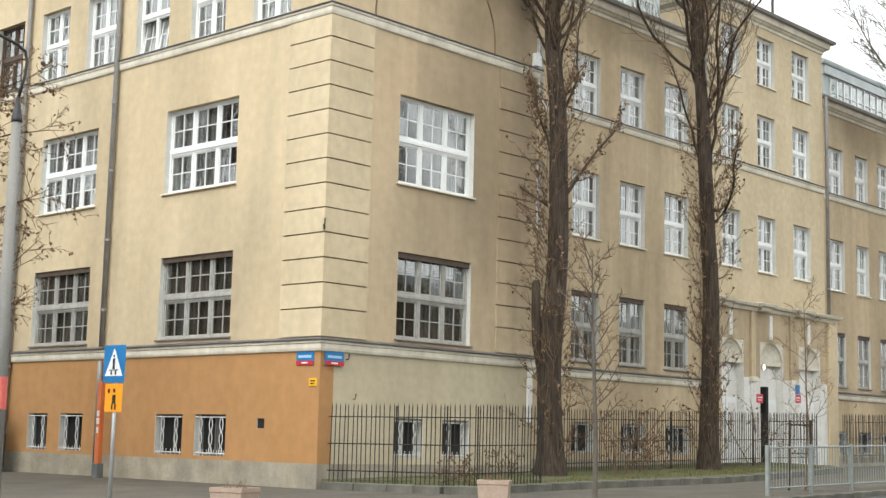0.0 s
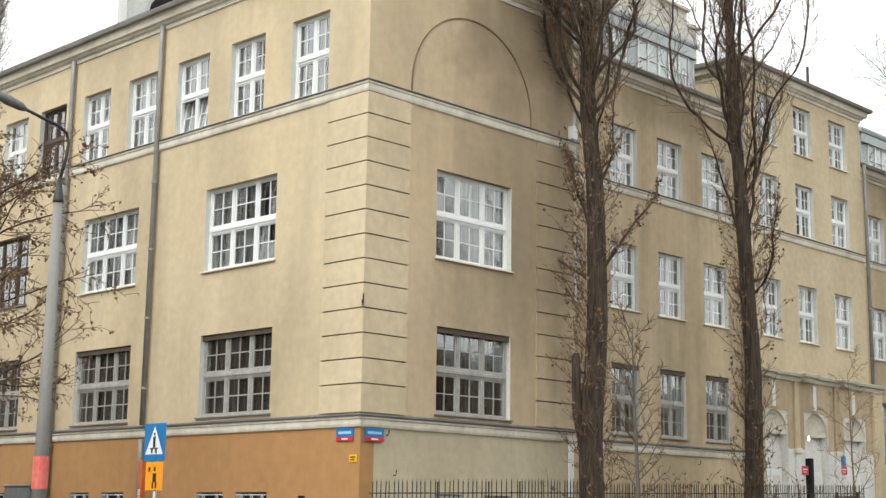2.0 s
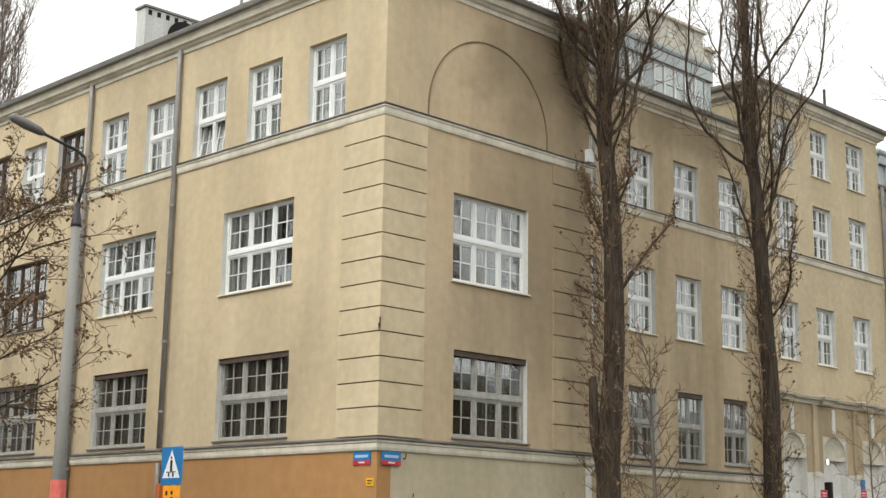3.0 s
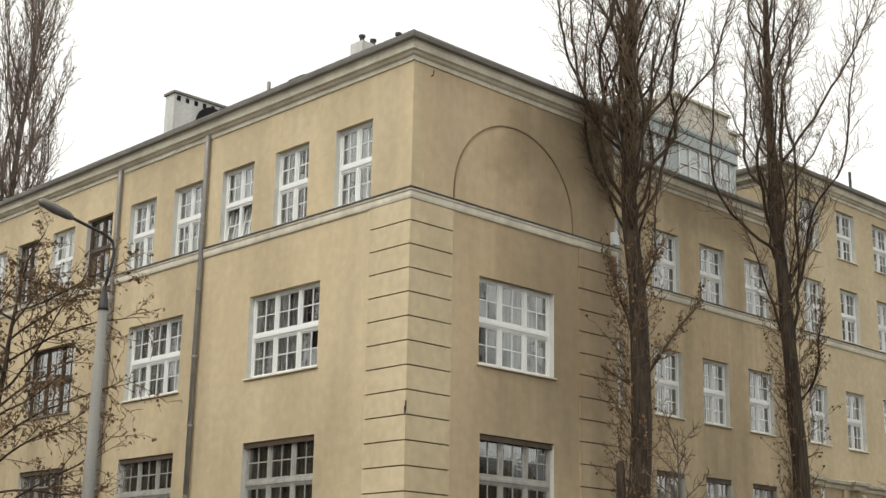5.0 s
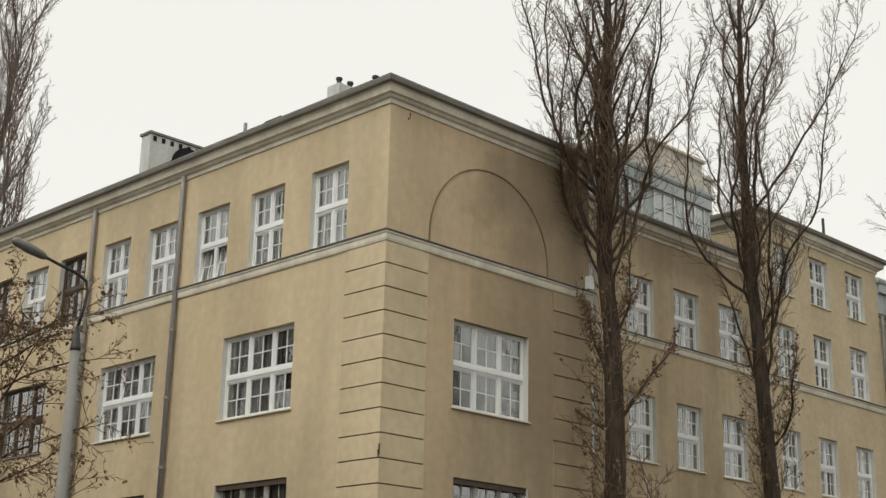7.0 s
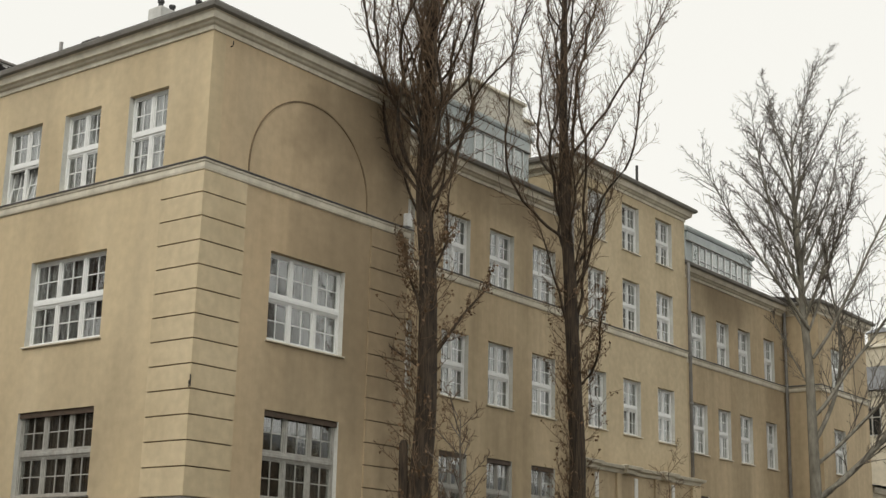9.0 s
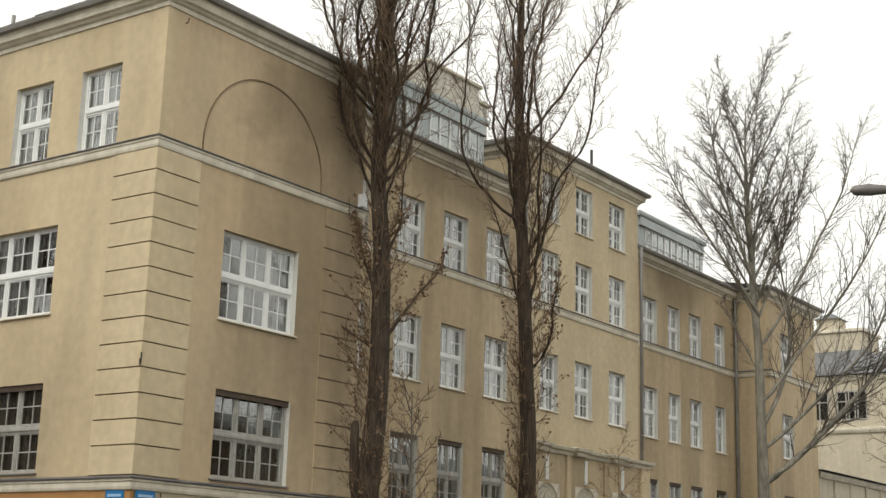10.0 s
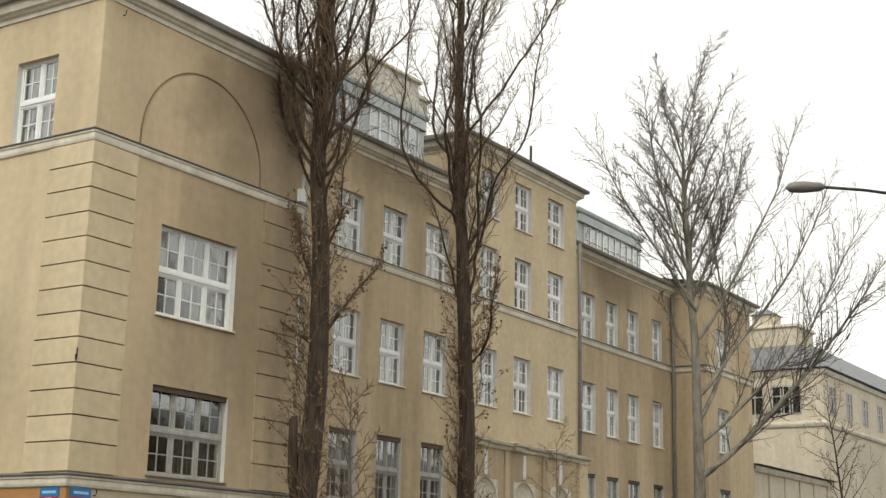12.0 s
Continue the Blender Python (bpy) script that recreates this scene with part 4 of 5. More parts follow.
def tree(label, at, cfg, seed, bark=BARK, twig=TWIG, group="", leaves=0, leaf_zone=(0, 99), category="tree"):
    rng = random.Random(seed)
    out = []
    top = thing("tree", label, category, at, group)
    line = bent(cfg["sway"]) if cfg.get("sway") else None
    limb_lines(rng, (0, 0, -0.15), cfg.get("aim", (0, 0, 1)), cfg["height"], cfg["radius"], 0, cfg, out, line)
    for z, across, into, length, radius, shoots, *rise in cfg.get("boughs", ()):
        foot = line(z) if line else Vector((0, 0, z))
        way = RIGHT * across + Vector((-RIGHT.y, RIGHT.x, 0)) * into + Vector((0, 0, 1))
        limb_lines(rng, foot, way, length, radius, 1, {**cfg, "shoots": (0, shoots, *cfg["shoots"][2:]), "lift": (0, rise[0] if rise else cfg["lift"][1], *cfg["lift"][2:])}, out)
    if cfg.get("flare"):
        for i in range(len(out[0][1])):
            out[0][2][i] *= 1 + cfg["flare"] * math.exp(-max(out[0][1][i].z, 0) / 0.5)
    if cfg.get("suckers"):
        for k in range(cfg["suckers"]):
            z = rng.uniform(0.3, cfg["sucker_top"])
            a = rng.uniform(0, 6.28)
            limb_lines(rng, (0.8 * cfg["radius"] * math.cos(a), 0.8 * cfg["radius"] * math.sin(a), z), (math.cos(a), math.sin(a), rng.uniform(0.3, 1.6)), rng.uniform(0.5, 1.6), 0.012, 2, cfg, out)
    trunk = part("trunk", tubes_mesh("trunk", out[:1], 14, bark), None, top)
    limbs = [o for o in out[1:] if o[0] == 1]
    twigs = [o for o in out[1:] if o[0] >= 2]
    for o in limbs:
        part("limb", tubes_mesh("limb", [o], 7, bark), None, top)
    tagged(part("crown", tubes_mesh("crown", twigs, 3, twig), None, top, "dense bare brown twigs"), kind="stuff")
    if leaves:
        ends = [p for o in twigs for p in o[1][1:] if leaf_zone[0] < p.z < leaf_zone[1]]
        spots = [ends[rng.randrange(len(ends))] + Vector((rng.gauss(0, .04), rng.gauss(0, .04), rng.gauss(0, .04))) for _ in range(leaves)]
        tagged(part("leaves", leaf_mesh("leaves", spots, rng, 0.085, DEADLEAF), None, top, "withered brown leaves"), kind="stuff")
    return top


POPLAR = dict(height=25.0, radius=0.35, levels=4, step=(0.8, 0.4, 0.22, 0.16), wobble=(0.010, 0.17, 0.26, 0.30), lift=(0.0, 0.17, 0.21, 0.16), tip=0.0036, power=0.72,
              shoots=(44, 26, 6, 1), angle=((20, 46), (22, 48), (25, 60), (25, 60)), ratio=((0.19, 0.32), (0.08, 0.26), (0.2, 0.5), (0.3, 0.5)), taper=(0.42, 0.5, 0.4, 0.3),
              thin=(0.125, 0.19, 0.55, 0.6), flare=0.4, suckers=150, sucker_top=11.0)
POPLAR["from"] = (0.43, 0.10, 0.12, 0.2)
NEAR_POPLAR = {**POPLAR, "sway": ((0, 0.0), (2.5, -0.06), (6.5, 0.14), (9.5, 0.12), (12.5, -0.1), (18, 0.02), (25, 0.0)),
               "boughs": ((7.4, 0.95, 0.1, 3.6, 0.055, 34, 0.05), (8.6, -1.0, 0.2, 3.0, 0.045, 32, 0.03), (7.2, -1.3, 0.3, 2.4, 0.035, 26, 0.03), (9.8, 0.9, -0.3, 3.4, 0.04, 28, 0.08), (10.6, 0.35, -0.2, 10.0, 0.06, 52), (11.4, -0.45, 0.1, 10.0, 0.06, 52),
                          (12.6, -1.3, -0.2, 9.0, 0.055, 50), (12.2, -1.15, 0.0, 9.0, 0.055, 52, 0.105), (12.0, 1.05, 0.1, 9.5, 0.055, 52, 0.105), (13.8, -1.5, 0.1, 8.0, 0.045, 46), (14.6, 1.3, 0.1, 8.0, 0.045, 44), (13.0, 0.95, 0.2, 8.5, 0.055, 46), (13.5, -0.3, -0.4, 9.0, 0.06, 46), (14.2, 0.5, -0.3, 8.5, 0.055, 46), (14.0, -0.75, 0.3, 8.5, 0.05, 46))}
poplar = tree("tall bare poplar with dark furrowed trunk beside the fence", (1.2, 7.4, slope(7.4) + 0.16), NEAR_POPLAR, 11, leaves=1300, leaf_zone=(1.0, 12), group="street poplars")
bm = tube(bmesh.new(), [(0.34, 0.34, 2.0), (0.16, 0.16, 2.7), (0.02, 0.02, 3.6), (0.0, 0.0, 4.6), (-0.01, 0, 5.2), (0.0, 0, 5.3)], [0.16, 0.16, 0.14, 0.13, 0.12, 0.07], 10)
part("dead_stem", bm, BARK, poplar, "broken dead stem against the trunk", pose(*(RIGHT * -0.46), 0), smooth=True)
FAR_POPLAR = {**POPLAR, "height": 26.0, "radius": 0.31, "shoots": (38, 26, 6, 1), "angle": ((16, 42), (22, 54), (25, 60), (25, 60)),
              "sway": ((0, 0.0), (5.5, 0.08), (8, -0.05), (11, -0.2), (14, -0.4), (18, -0.45), (26, -0.5)),
              "boughs": ((9.6, 0.52, 0.1, 13.5, 0.055, 62), (7.6, 1.2, -0.2, 4.0, 0.05, 34, 0.04), (9.6, -1.0, 0.1, 4.2, 0.05, 32, 0.05), (9.0, 0.8, 0.2, 5.5, 0.05, 34, 0.08), (11.5, -0.25, 0.15, 13.0, 0.085, 58),
                         (11.0, 0.9, 0.2, 5.5, 0.04, 24), (10.6, 0.55, 0.0, 12.5, 0.05, 60, 0.14), (12.5, -0.95, 0.0, 10.0, 0.05, 52, 0.105), (13.0, -0.7, -0.2, 9.0, 0.055, 46), (14.5, -0.55, 0.3, 9.0, 0.05, 46), (15.0, 0.3, -0.2, 9.0, 0.05, 46))}
tree("tall bare poplar with dark trunk and upswept limbs", (1.0, 15.6, slope(15.6) + 0.16), FAR_POPLAR, 26, leaves=800, leaf_zone=(1.0, 11), group="street poplars")
WESTPOPLAR = {**POPLAR, "height": 29.0, "radius": 0.26, "suckers": 0, "shoots": (64, 22, 9, 0), "levels": 3, "angle": ((20, 46), (18, 44), (20, 50), (30, 60)), "tip": 0.0055,
              "ratio": ((0.22, 0.36), (0.10, 0.30), (0.2, 0.5), (0.3, 0.5)), "wobble": (0.01, 0.07, 0.12, 0.15), "boughs": ((8, 0.9, 0, 19, 0.11, 60), (8, -0.8, 0.1, 18, 0.11, 60), (10, 1.3, 0.2, 11, 0.09, 50), (11, 0.4, -0.4, 16, 0.10, 56), (9, 1.6, 0, 9, 0.07, 46))}
tree("tall slender bare poplar beyond the end of the school", (-29.8, 3.2, 0.1), WESTPOPLAR, 31, PALETWIG, HAZETWIG)
BIG = dict(height=21.9, radius=0.29, levels=4, step=(1.2, 0.6, 0.35, 0.25), wobble=(0.010, 0.045, 0.09, 0.14), lift=(0.0, 0.035, 0.05, 0.04), tip=0.0040, power=0.8,
           shoots=(30, 20, 8, 2), angle=((24, 46), (20, 46), (22, 50), (25, 55)), ratio=((0.28, 0.40), (0.14, 0.42), (0.2, 0.45), (0.3, 0.5)), taper=(0.55, 0.55, 0.4, 0.3), thin=(0.19, 0.24, 0.45, 0.6), flare=0.3)
BIG["from"] = (0.54, 0.12, 0.10, 0.2)
BIG["sway"] = ((0, 0.1), (8, 0.15), (10.5, 0.18), (14, 0.0), (19, -0.16), (25, 0.0))
BIG["boughs"] = ((6.6, 1.25, -0.1, 13.5, 0.08, 44, 0.045), (5.2, 1.6, 0.1, 13.0, 0.14, 36), (7.6, 0.70, 0.3, 12.8, 0.10, 34), (8.6, 1.05, 0.2, 13.0, 0.085, 40, 0.055), (11.0, 0.85, -0.1, 11.5, 0.075, 38, 0.05), (9.5, -0.5, 0.3, 4.0, 0.04, 14), (12.2, -0.9, -0.1, 8.5, 0.07, 40), (13.0, 0.55, 0.1, 8.0, 0.07, 40), (13.2, -0.3, 0.1, 9.5, 0.08, 44), (15.0, 0.5, 0.1, 7.5, 0.05, 36))
tree("large bare street tree with pale grey bark and a leaning bough", (1.9, 32.5, slope(32.5)), BIG, 5, PALEBARK, PALETWIG)
SPREAD = dict(height=10.0, radius=0.13, levels=3, step=(0.6, 0.4, 0.3, 0.2), wobble=(0.05, 0.13, 0.16, 0.2), lift=(0.05, -0.005, -0.03, -0.05), tip=0.005, power=0.6,
              shoots=(22, 13, 8), angle=((40, 80), (25, 65), (25, 70)), ratio=((0.35, 0.6), (0.22, 0.5), (0.25, 0.5)), taper=(0.45, 0.4, 0.4), thin=(0.22, 0.35, 0.5), aim=(0.06, 0.12, 1))
SPREAD["from"] = (0.35, 0.15, 0.15)
tree("small street tree with drooping twigs and withered brown leaves", (-7.5, -7.4, slope(-7.4)), SPREAD, 14, leaves=3600)
YOUNG = dict(height=5.6, radius=0.056, levels=3, step=(0.5, 0.25, 0.2, 0.15), wobble=(0.025, 0.08, 0.12, 0.15), lift=(0.0, 0.05, 0.05, 0.04), tip=0.004, power=0.7,
             shoots=(30, 8, 3), angle=((35, 65), (30, 60), (30, 60)), ratio=((0.16, 0.36), (0.2, 0.45), (0.3, 0.5)), taper=(0.5, 0.4, 0.3), thin=(0.22, 0.5, 0.6))
YOUNG["from"] = (0.3, 0.2, 0.2)
tree("thin young bare tree on the pavement", (6.3, 2.5, slope(2.5)), YOUNG, 41, PALETWIG, TWIG)
tree("thin young bare tree tied to wooden stakes", (7.7, 9.3, slope(9.3)), {**YOUNG, "height": 4.9, "radius": 0.03, "tip": 0.002, "shoots": (22, 7, 3)}, 43, TWIG, TWIG)
tree("slender dark young tree by the kerb", (7.55, 34.0, slope(34.0)), {**YOUNG, "height": 8.8, "radius": 0.07}, 47, BARK, TWIG)
stakes = thing("tree_stakes", "frame of three dark wooden stakes round the young tree", "tree stakes", (7.7, 9.3, slope(9.3)))
for dx, dy in ((-0.28, -0.2), (0.28, -0.2), (0.0, 0.32)):
    part("stake", tube(bmesh.new(), [(dx * 1.15, dy * 1.15, -0.1), (dx, dy, 1.72)], 0.03, 8), BARK, stakes)
for a_, b_ in (((-0.34, -0.2), (0.34, -0.2)), ((-0.28, -0.22), (0.02, 0.34)), ((0.28, -0.22), (-0.02, 0.34))):
    for h_ in (1.6, 0.9):
        part("rail", tube(bmesh.new(), [(*a_, h_), (*b_, h_)], 0.022, 6), BARK, stakes)


def shrub(at, seed, height, stems, label):
    rng = random.Random(seed)
    top = thing("shrub", label, "shrub", at, "garden shrubs")
    cfg = dict(levels=3, step=(0.3, 0.25, 0.2, 0.15), wobble=(0.08, 0.12, 0.15, 0.18), lift=(0.02, 0.02, 0.02, 0.0), tip=0.004, power=0.7, shoots=(5, 3, 2),
               angle=((25, 60), (30, 60), (30, 60)), ratio=((0.3, 0.55), (0.3, 0.5), (0.3, 0.5)), taper=(0.4, 0.4, 0.3), thin=(0.5, 0.5, 0.6))
    cfg["from"] = (0.15, 0.2, 0.2)
    out = []
    for k in range(stems):
        a = 6.28 * k / stems + rng.uniform(-.3, .3)
        limb_lines(rng, (0.08 * math.cos(a), 0.08 * math.sin(a), -0.1), (0.5 * math.cos(a), 0.5 * math.sin(a), 1), height * rng.uniform(0.7, 1.1), 0.016, 0, cfg, out)
    part("stem", tubes_mesh("stem", [o for o in out if o[0] == 0], 5, TWIG), None, top)
    tagged(part("crown", tubes_mesh("crown", [o for o in out if o[0] > 0], 3, TWIG), None, top), kind="stuff")
    ends = [o[1][-1] for o in out if o[0] >= 1]
    tagged(part("leaves", leaf_mesh("leaves", [ends[rng.randrange(len(ends))] for _ in range(120)], rng, 0.06, DEADLEAF), None, top), kind="stuff")


for k, (x, y, h, n_) in enumerate(((1.9, 9.6, 2.4, 4), (1.3, 11.2, 2.0, 4), (0.6, 13.2, 1.4, 3), (1.2, 18.0, 2.6, 3), (1.6, 3.2, 0.8, 2), (2.6, 2.2, 0.7, 2), (0.8, 6.0, 0.9, 2))):
    shrub((x, y, slope(y) + 0.16), 60 + k, h, n_, "bare twiggy brown shrub in the garden bed")
rng = random.Random(77)
gv, gf = [], []
for _ in range(9000):
    y = rng.uniform(0.8, 21.5)
    x = rng.uniform(0.3, 3.6 if y < 13 else 3.6 - 0.2 * (y - 13))
    if y < 1.6 and x > 3.0 or noise.noise(Vector((x * 0.7, y * 0.7, 0))) < -0.15:
        continue
    z, h, a = slope(y) + 0.16, rng.uniform(0.03, 0.10), rng.uniform(0, 6.28)
    b0 = len(gv)
    gv += [(x, y, z), (x + 0.02 * math.cos(a), y + 0.02 * math.sin(a), z), (x + rng.uniform(-.04, .04), y + rng.uniform(-.04, .04), z + h)]
    gf.append((b0, b0 + 1, b0 + 2))
me = bpy.data.meshes.new("grass")
me.from_pydata(gv, [], gf)
me.materials.append(GRASS)
tagged(new("grass", me), "thin winter grass on the garden bed", "grass", kind="stuff")

# ---- garden fence ----
def fence(path, label):
    top = thing("fence", label, "fence")
    for (xa, ya), (xb, yb) in zip(path, path[1:]):
        d = math.hypot(xb - xa, yb - ya)
        n = max(1, round(d / 0.12))
        for h in (0.27, 0.9, 1.53):
            part("rail", tube(bmesh.new(), [(xa, ya, slope(ya) + 0.17 + h), (xb, yb, slope(yb) + 0.17 + h)], 0.013, 5), IRON, top)
        for k in range(n):
            f = (k + 0.5) / n
            x, y = xa + (xb - xa) * f, ya + (yb - ya) * f
            bar = cached("fence_bar", lambda: mesh_from("bar", tube(bmesh.new(), [(0, 0, 0), (0, 0, 1.78), (0, 0, 1.86)], [0.0125, 0.0125, 0.002], 5), IRON))
            part("bar", bar, None, top, "", pose(x, y, slope(y) + 0.16, random.uniform(-0.7, 0.7), random.uniform(-0.7, 0.7)))
        post = cached("fence_post", lambda: mesh_from("post", boxed(-0.012, 0.012, -0.012, 0.012, -0.2, 1.8), IRON))
        part("post", post, None, top, "", pose(xb, yb, slope(yb) + 0.16))
    return top


fence([(0.15, 0.2), (1.9, 0.72), (3.2, 1.05), (3.65, 1.6), (3.62, 3.95)], "black iron bar fence round the corner garden")
fence([(0.0, 9.1), (0.0, 15.0), (0.0, 20.0), (0.0, 24.5)], "black iron bar fence in front of the school court")
fence([(0.0, 26.5), (0.0, 31.0), (0.0, 36.0), (0.0, 41.0)], "black iron bar fence beyond the entrance")

# ---- street furniture ----
lamp = thing("street_lamp", "tall grey concrete street lamp with a curved steel arm", "street lamp", (3.3, -10.3, slope(-10.3)))
part("pole", tube(bmesh.new(), [(0, 0, -0.1), (0, 0, 6.75)], [0.135, 0.08], 14), POLE, lamp, smooth=True)
part("collar", tube(bmesh.new(), [(0, 0, 6.7), (0, 0, 6.75), (0, 0, 7.15)], [0.095, 0.095, 0.03], 12), DARKSTEEL, lamp, smooth=True)
part("arm", tube(bmesh.new(), [(0, 0, 7.1), (0, 0.1, 7.55), (0, 0.13, 7.8), (0, 0.08, 7.98), (0, -0.1, 8.08), (0, -0.45, 8.16), (0, -0.8, 8.25)], 0.03, 8), DARKSTEEL, lamp, smooth=True)
part("lamp_head", tube(bmesh.new(), [(0, -0.74, 8.23), (0, -0.82, 8.26), (0, -1.1, 8.33), (0, -1.36, 8.4), (0, -1.42, 8.41)], [0.04, 0.075, 0.095, 0.075, 0.02], 10), LAMPGREY, lamp, smooth=True)
part("sticker", tube(bmesh.new(), [(0, 0, 1.75), (0, 0, 2.3)], 0.133, 14, False), TAPE, lamp, "faded red sticker")

lamp = thing("street_lamp", "grey street lamp with a long horizontal arm", "street lamp", (18.5, 2.7, slope(2.7) + 0.05))
part("pole", tube(bmesh.new(), [(0, 0, -0.1), (0, 0, 8.6)], [0.14, 0.08], 14), POLE, lamp, smooth=True)
part("arm", tube(bmesh.new(), [(0, 0, 8.27), (-0.6, -0.5, 8.33), (-1.35, -1.15, 8.34)], 0.03, 8), DARKSTEEL, lamp, smooth=True)
part("lamp_head", tube(bmesh.new(), [(-1.15, -1.0, 8.34), (-1.21, -1.06, 8.33), (-1.45, -1.26, 8.31), (-1.65, -1.45, 8.28), (-1.71, -1.5, 8.27)], [0.04, 0.08, 0.11, 0.09, 0.02], 10), LAMPGREY, lamp, smooth=True)

sign = thing("crossing_sign", "blue square crossing sign above an amber plate on a steel pole", "traffic sign", (5.3, -9.35, slope(-9.35)))
part("pole", tube(bmesh.new(), [(0, 0, -0.1), (0, 0, 2.8)], 0.032, 10), GALV, sign, smooth=True)
plate = part("plate", boxed(-0.3, 0.3, -0.05, -0.035, 2.2, 2.82, 0.006), BLUE, sign, "blue square sign plate")
bm = bmesh.new()
f = bm.faces.new([bm.verts.new(v) for v in ((-0.25, -0.054, 2.31), (0.25, -0.054, 2.31), (0, -0.054, 2.77))])
part("triangle", bm, SIGNWHITE, plate, "white triangle")
for q in ((-0.03, 0.03, 2.42, 2.6), (-0.13, 0.13, 2.40, 2.415), (-0.02, 0.02, 2.62, 2.66), (-0.08, -0.04, 2.33, 2.398), (0.04, 0.08, 2.33, 2.398)):
    part("mark", boxed(q[0], q[1], -0.06, -0.056, q[2], q[3]), BLACK, plate, "plain black mark")
plate = part("plate", boxed(-0.22, 0.26, -0.05, -0.035, 1.72, 2.18, 0.006), SIGNORANGE, sign, "amber warning plate")
for q in ((0.0, 0.09, 1.86, 2.0), (0.02, 0.07, 2.04, 2.1), (-0.13, -0.08, 2.03, 2.1), (-0.02, 0.02, 1.76, 1.86), (0.07, 0.11, 1.76, 1.86)):
    part("mark", boxed(q[0], q[1], -0.056, -0.052, q[2], q[3]), BLACK, plate, "plain black mark")

PALEBLUE = surface("pale_blue_lettering", (0.3, 0.5, 0.7), (0.42, 0.6, 0.78), 30, 0.4, bump=0.02)


def street_plate(x, y, turn):
    ob = thing("street_name_plate", "blue and red enamel street name plate on the wall corner", "street sign", (x, y, 2.93), turn=turn)
    part("plate", boxed(0, 0.62, -0.025, 0.0, 0.0, 0.32, 0.005), BLUE, ob)
    part("red_band", boxed(0, 0.62, -0.03, -0.0255, 0.0, 0.1), RED, ob)
    part("writing", boxed(0.08, 0.54, -0.03, -0.0255, 0.17, 0.235), PALEBLUE, ob, "plain pale bar of unreadable lettering")
    part("writing", boxed(0.2, 0.42, -0.034, -0.0305, 0.035, 0.07), SIGNWHITE, ob)
street_plate(-0.83, -0.002, 0)
street_plate(0.04, 0.1, 90)
ob = thing("yellow_plate", "small yellow utility plate on the orange wall", "wall plate", (-0.36, -0.002, 2.42))
part("plate", boxed(0, 0.27, -0.015, 0, 0, 0.19, 0.003), YELLOW, ob)
part("writing", box(boxed(0.05, 0.22, -0.019, -0.0155, 0.11, 0.14), 0.05, 0.18, -0.019, -0.0155, 0.05, 0.075), BLACK, ob)
post = thing("orange_post", "faded orange post with paper stickers beside the wall", "post", (-8.3, -0.5, slope(-0.5)))
part("post", boxed(-0.09, 0.09, -0.07, 0.07, 0.35, 2.6, 0.01), POSTORANGE, post)
part("foot", boxed(-0.13, 0.13, -0.11, 0.11, -0.05, 0.38, 0.015), CABINET, post)
for z, w in ((1.2, 0.1), (1.45, 0.14), (1.65, 0.12)):
    part("sticker", boxed(-w / 2 + 0.01, w / 2, -0.075, -0.0715, z, z + 0.16), PAPER, post)

rail = thing("pedestrian_railing", "grey-green steel pedestrian railing along the kerb", "railing")
YR = [6.25 + 2.05 * k for k in range(8)]
for y in YR:
    part("post", boxed(8.36, 8.44, y - 0.04, y + 0.04, slope(y) - 0.1, slope(y) + 1.14, 0.006), GREYPAINT, rail)
for a, b in zip(YR, YR[1:]):
    for h in (0.16, 1.08):
        part("rail", tube(bmesh.new(), [(8.4, a + 0.04, slope(a) + h), (8.4, b - 0.04, slope(b) + h)], 0.024, 6), GREYPAINT, rail)
    for k in range(1, 15):
        y = a + (b - a) * k / 15
        bar = cached("railing_bar", lambda: mesh_from("bar", tube(bmesh.new(), [(0, 0, 0.16), (0, 0, 1.08)], 0.008, 5), GREYPAINT))
        part("bar", bar, None, rail, "", pose(8.4, y, slope(y)))

# ---- pavement things ----
def planter(at, turn, w):
    ob = thing("planter", "pinkish concrete planter box with dry soil", "planter", at, "street planters", turn=turn)
    bm = bmesh.new()
    outer = [(-w / 2, -w / 2), (w / 2, -w / 2), (w / 2, w / 2), (-w / 2, w / 2)]
    rings = [[bm.verts.new((x * f, y * f, z)) for x, y in outer] for f, z in ((0.9, -0.12), (1.0, 0.36), (1.04, 0.37), (1.04, 0.45), (0.86, 0.45), (0.84, 0.34))]
    for a, b in zip(rings, rings[1:]):
        for k in range(4):
            bm.faces.new((a[k], a[(k + 1) % 4], b[(k + 1) % 4], b[k]))
    bm.faces.new(rings[0][::-1])
    part("box", bm, TERRACOTTA, ob)
    part("soil", boxed(-w * 0.41, w * 0.41, -w * 0.41, w * 0.41, 0.3, 0.4), SOIL, ob)
    rng = random.Random(int(at[0] * 10))
    lines = []
    for _ in range(26):
        p = Vector((rng.uniform(-.3, .3) * w, rng.uniform(-.3, .3) * w, 0.38))
        q = p + Vector((rng.gauss(0, .08), rng.gauss(0, .08), rng.uniform(0.08, 0.24)))
        lines.append((2, [p, p.lerp(q, 0.5), q], [0.008, 0.006, 0.003]))
    tagged(part("dry_stems", tubes_mesh("dry_stems", lines, 3, DEADLEAF), None, ob, "dry brown stems"), kind="stuff")


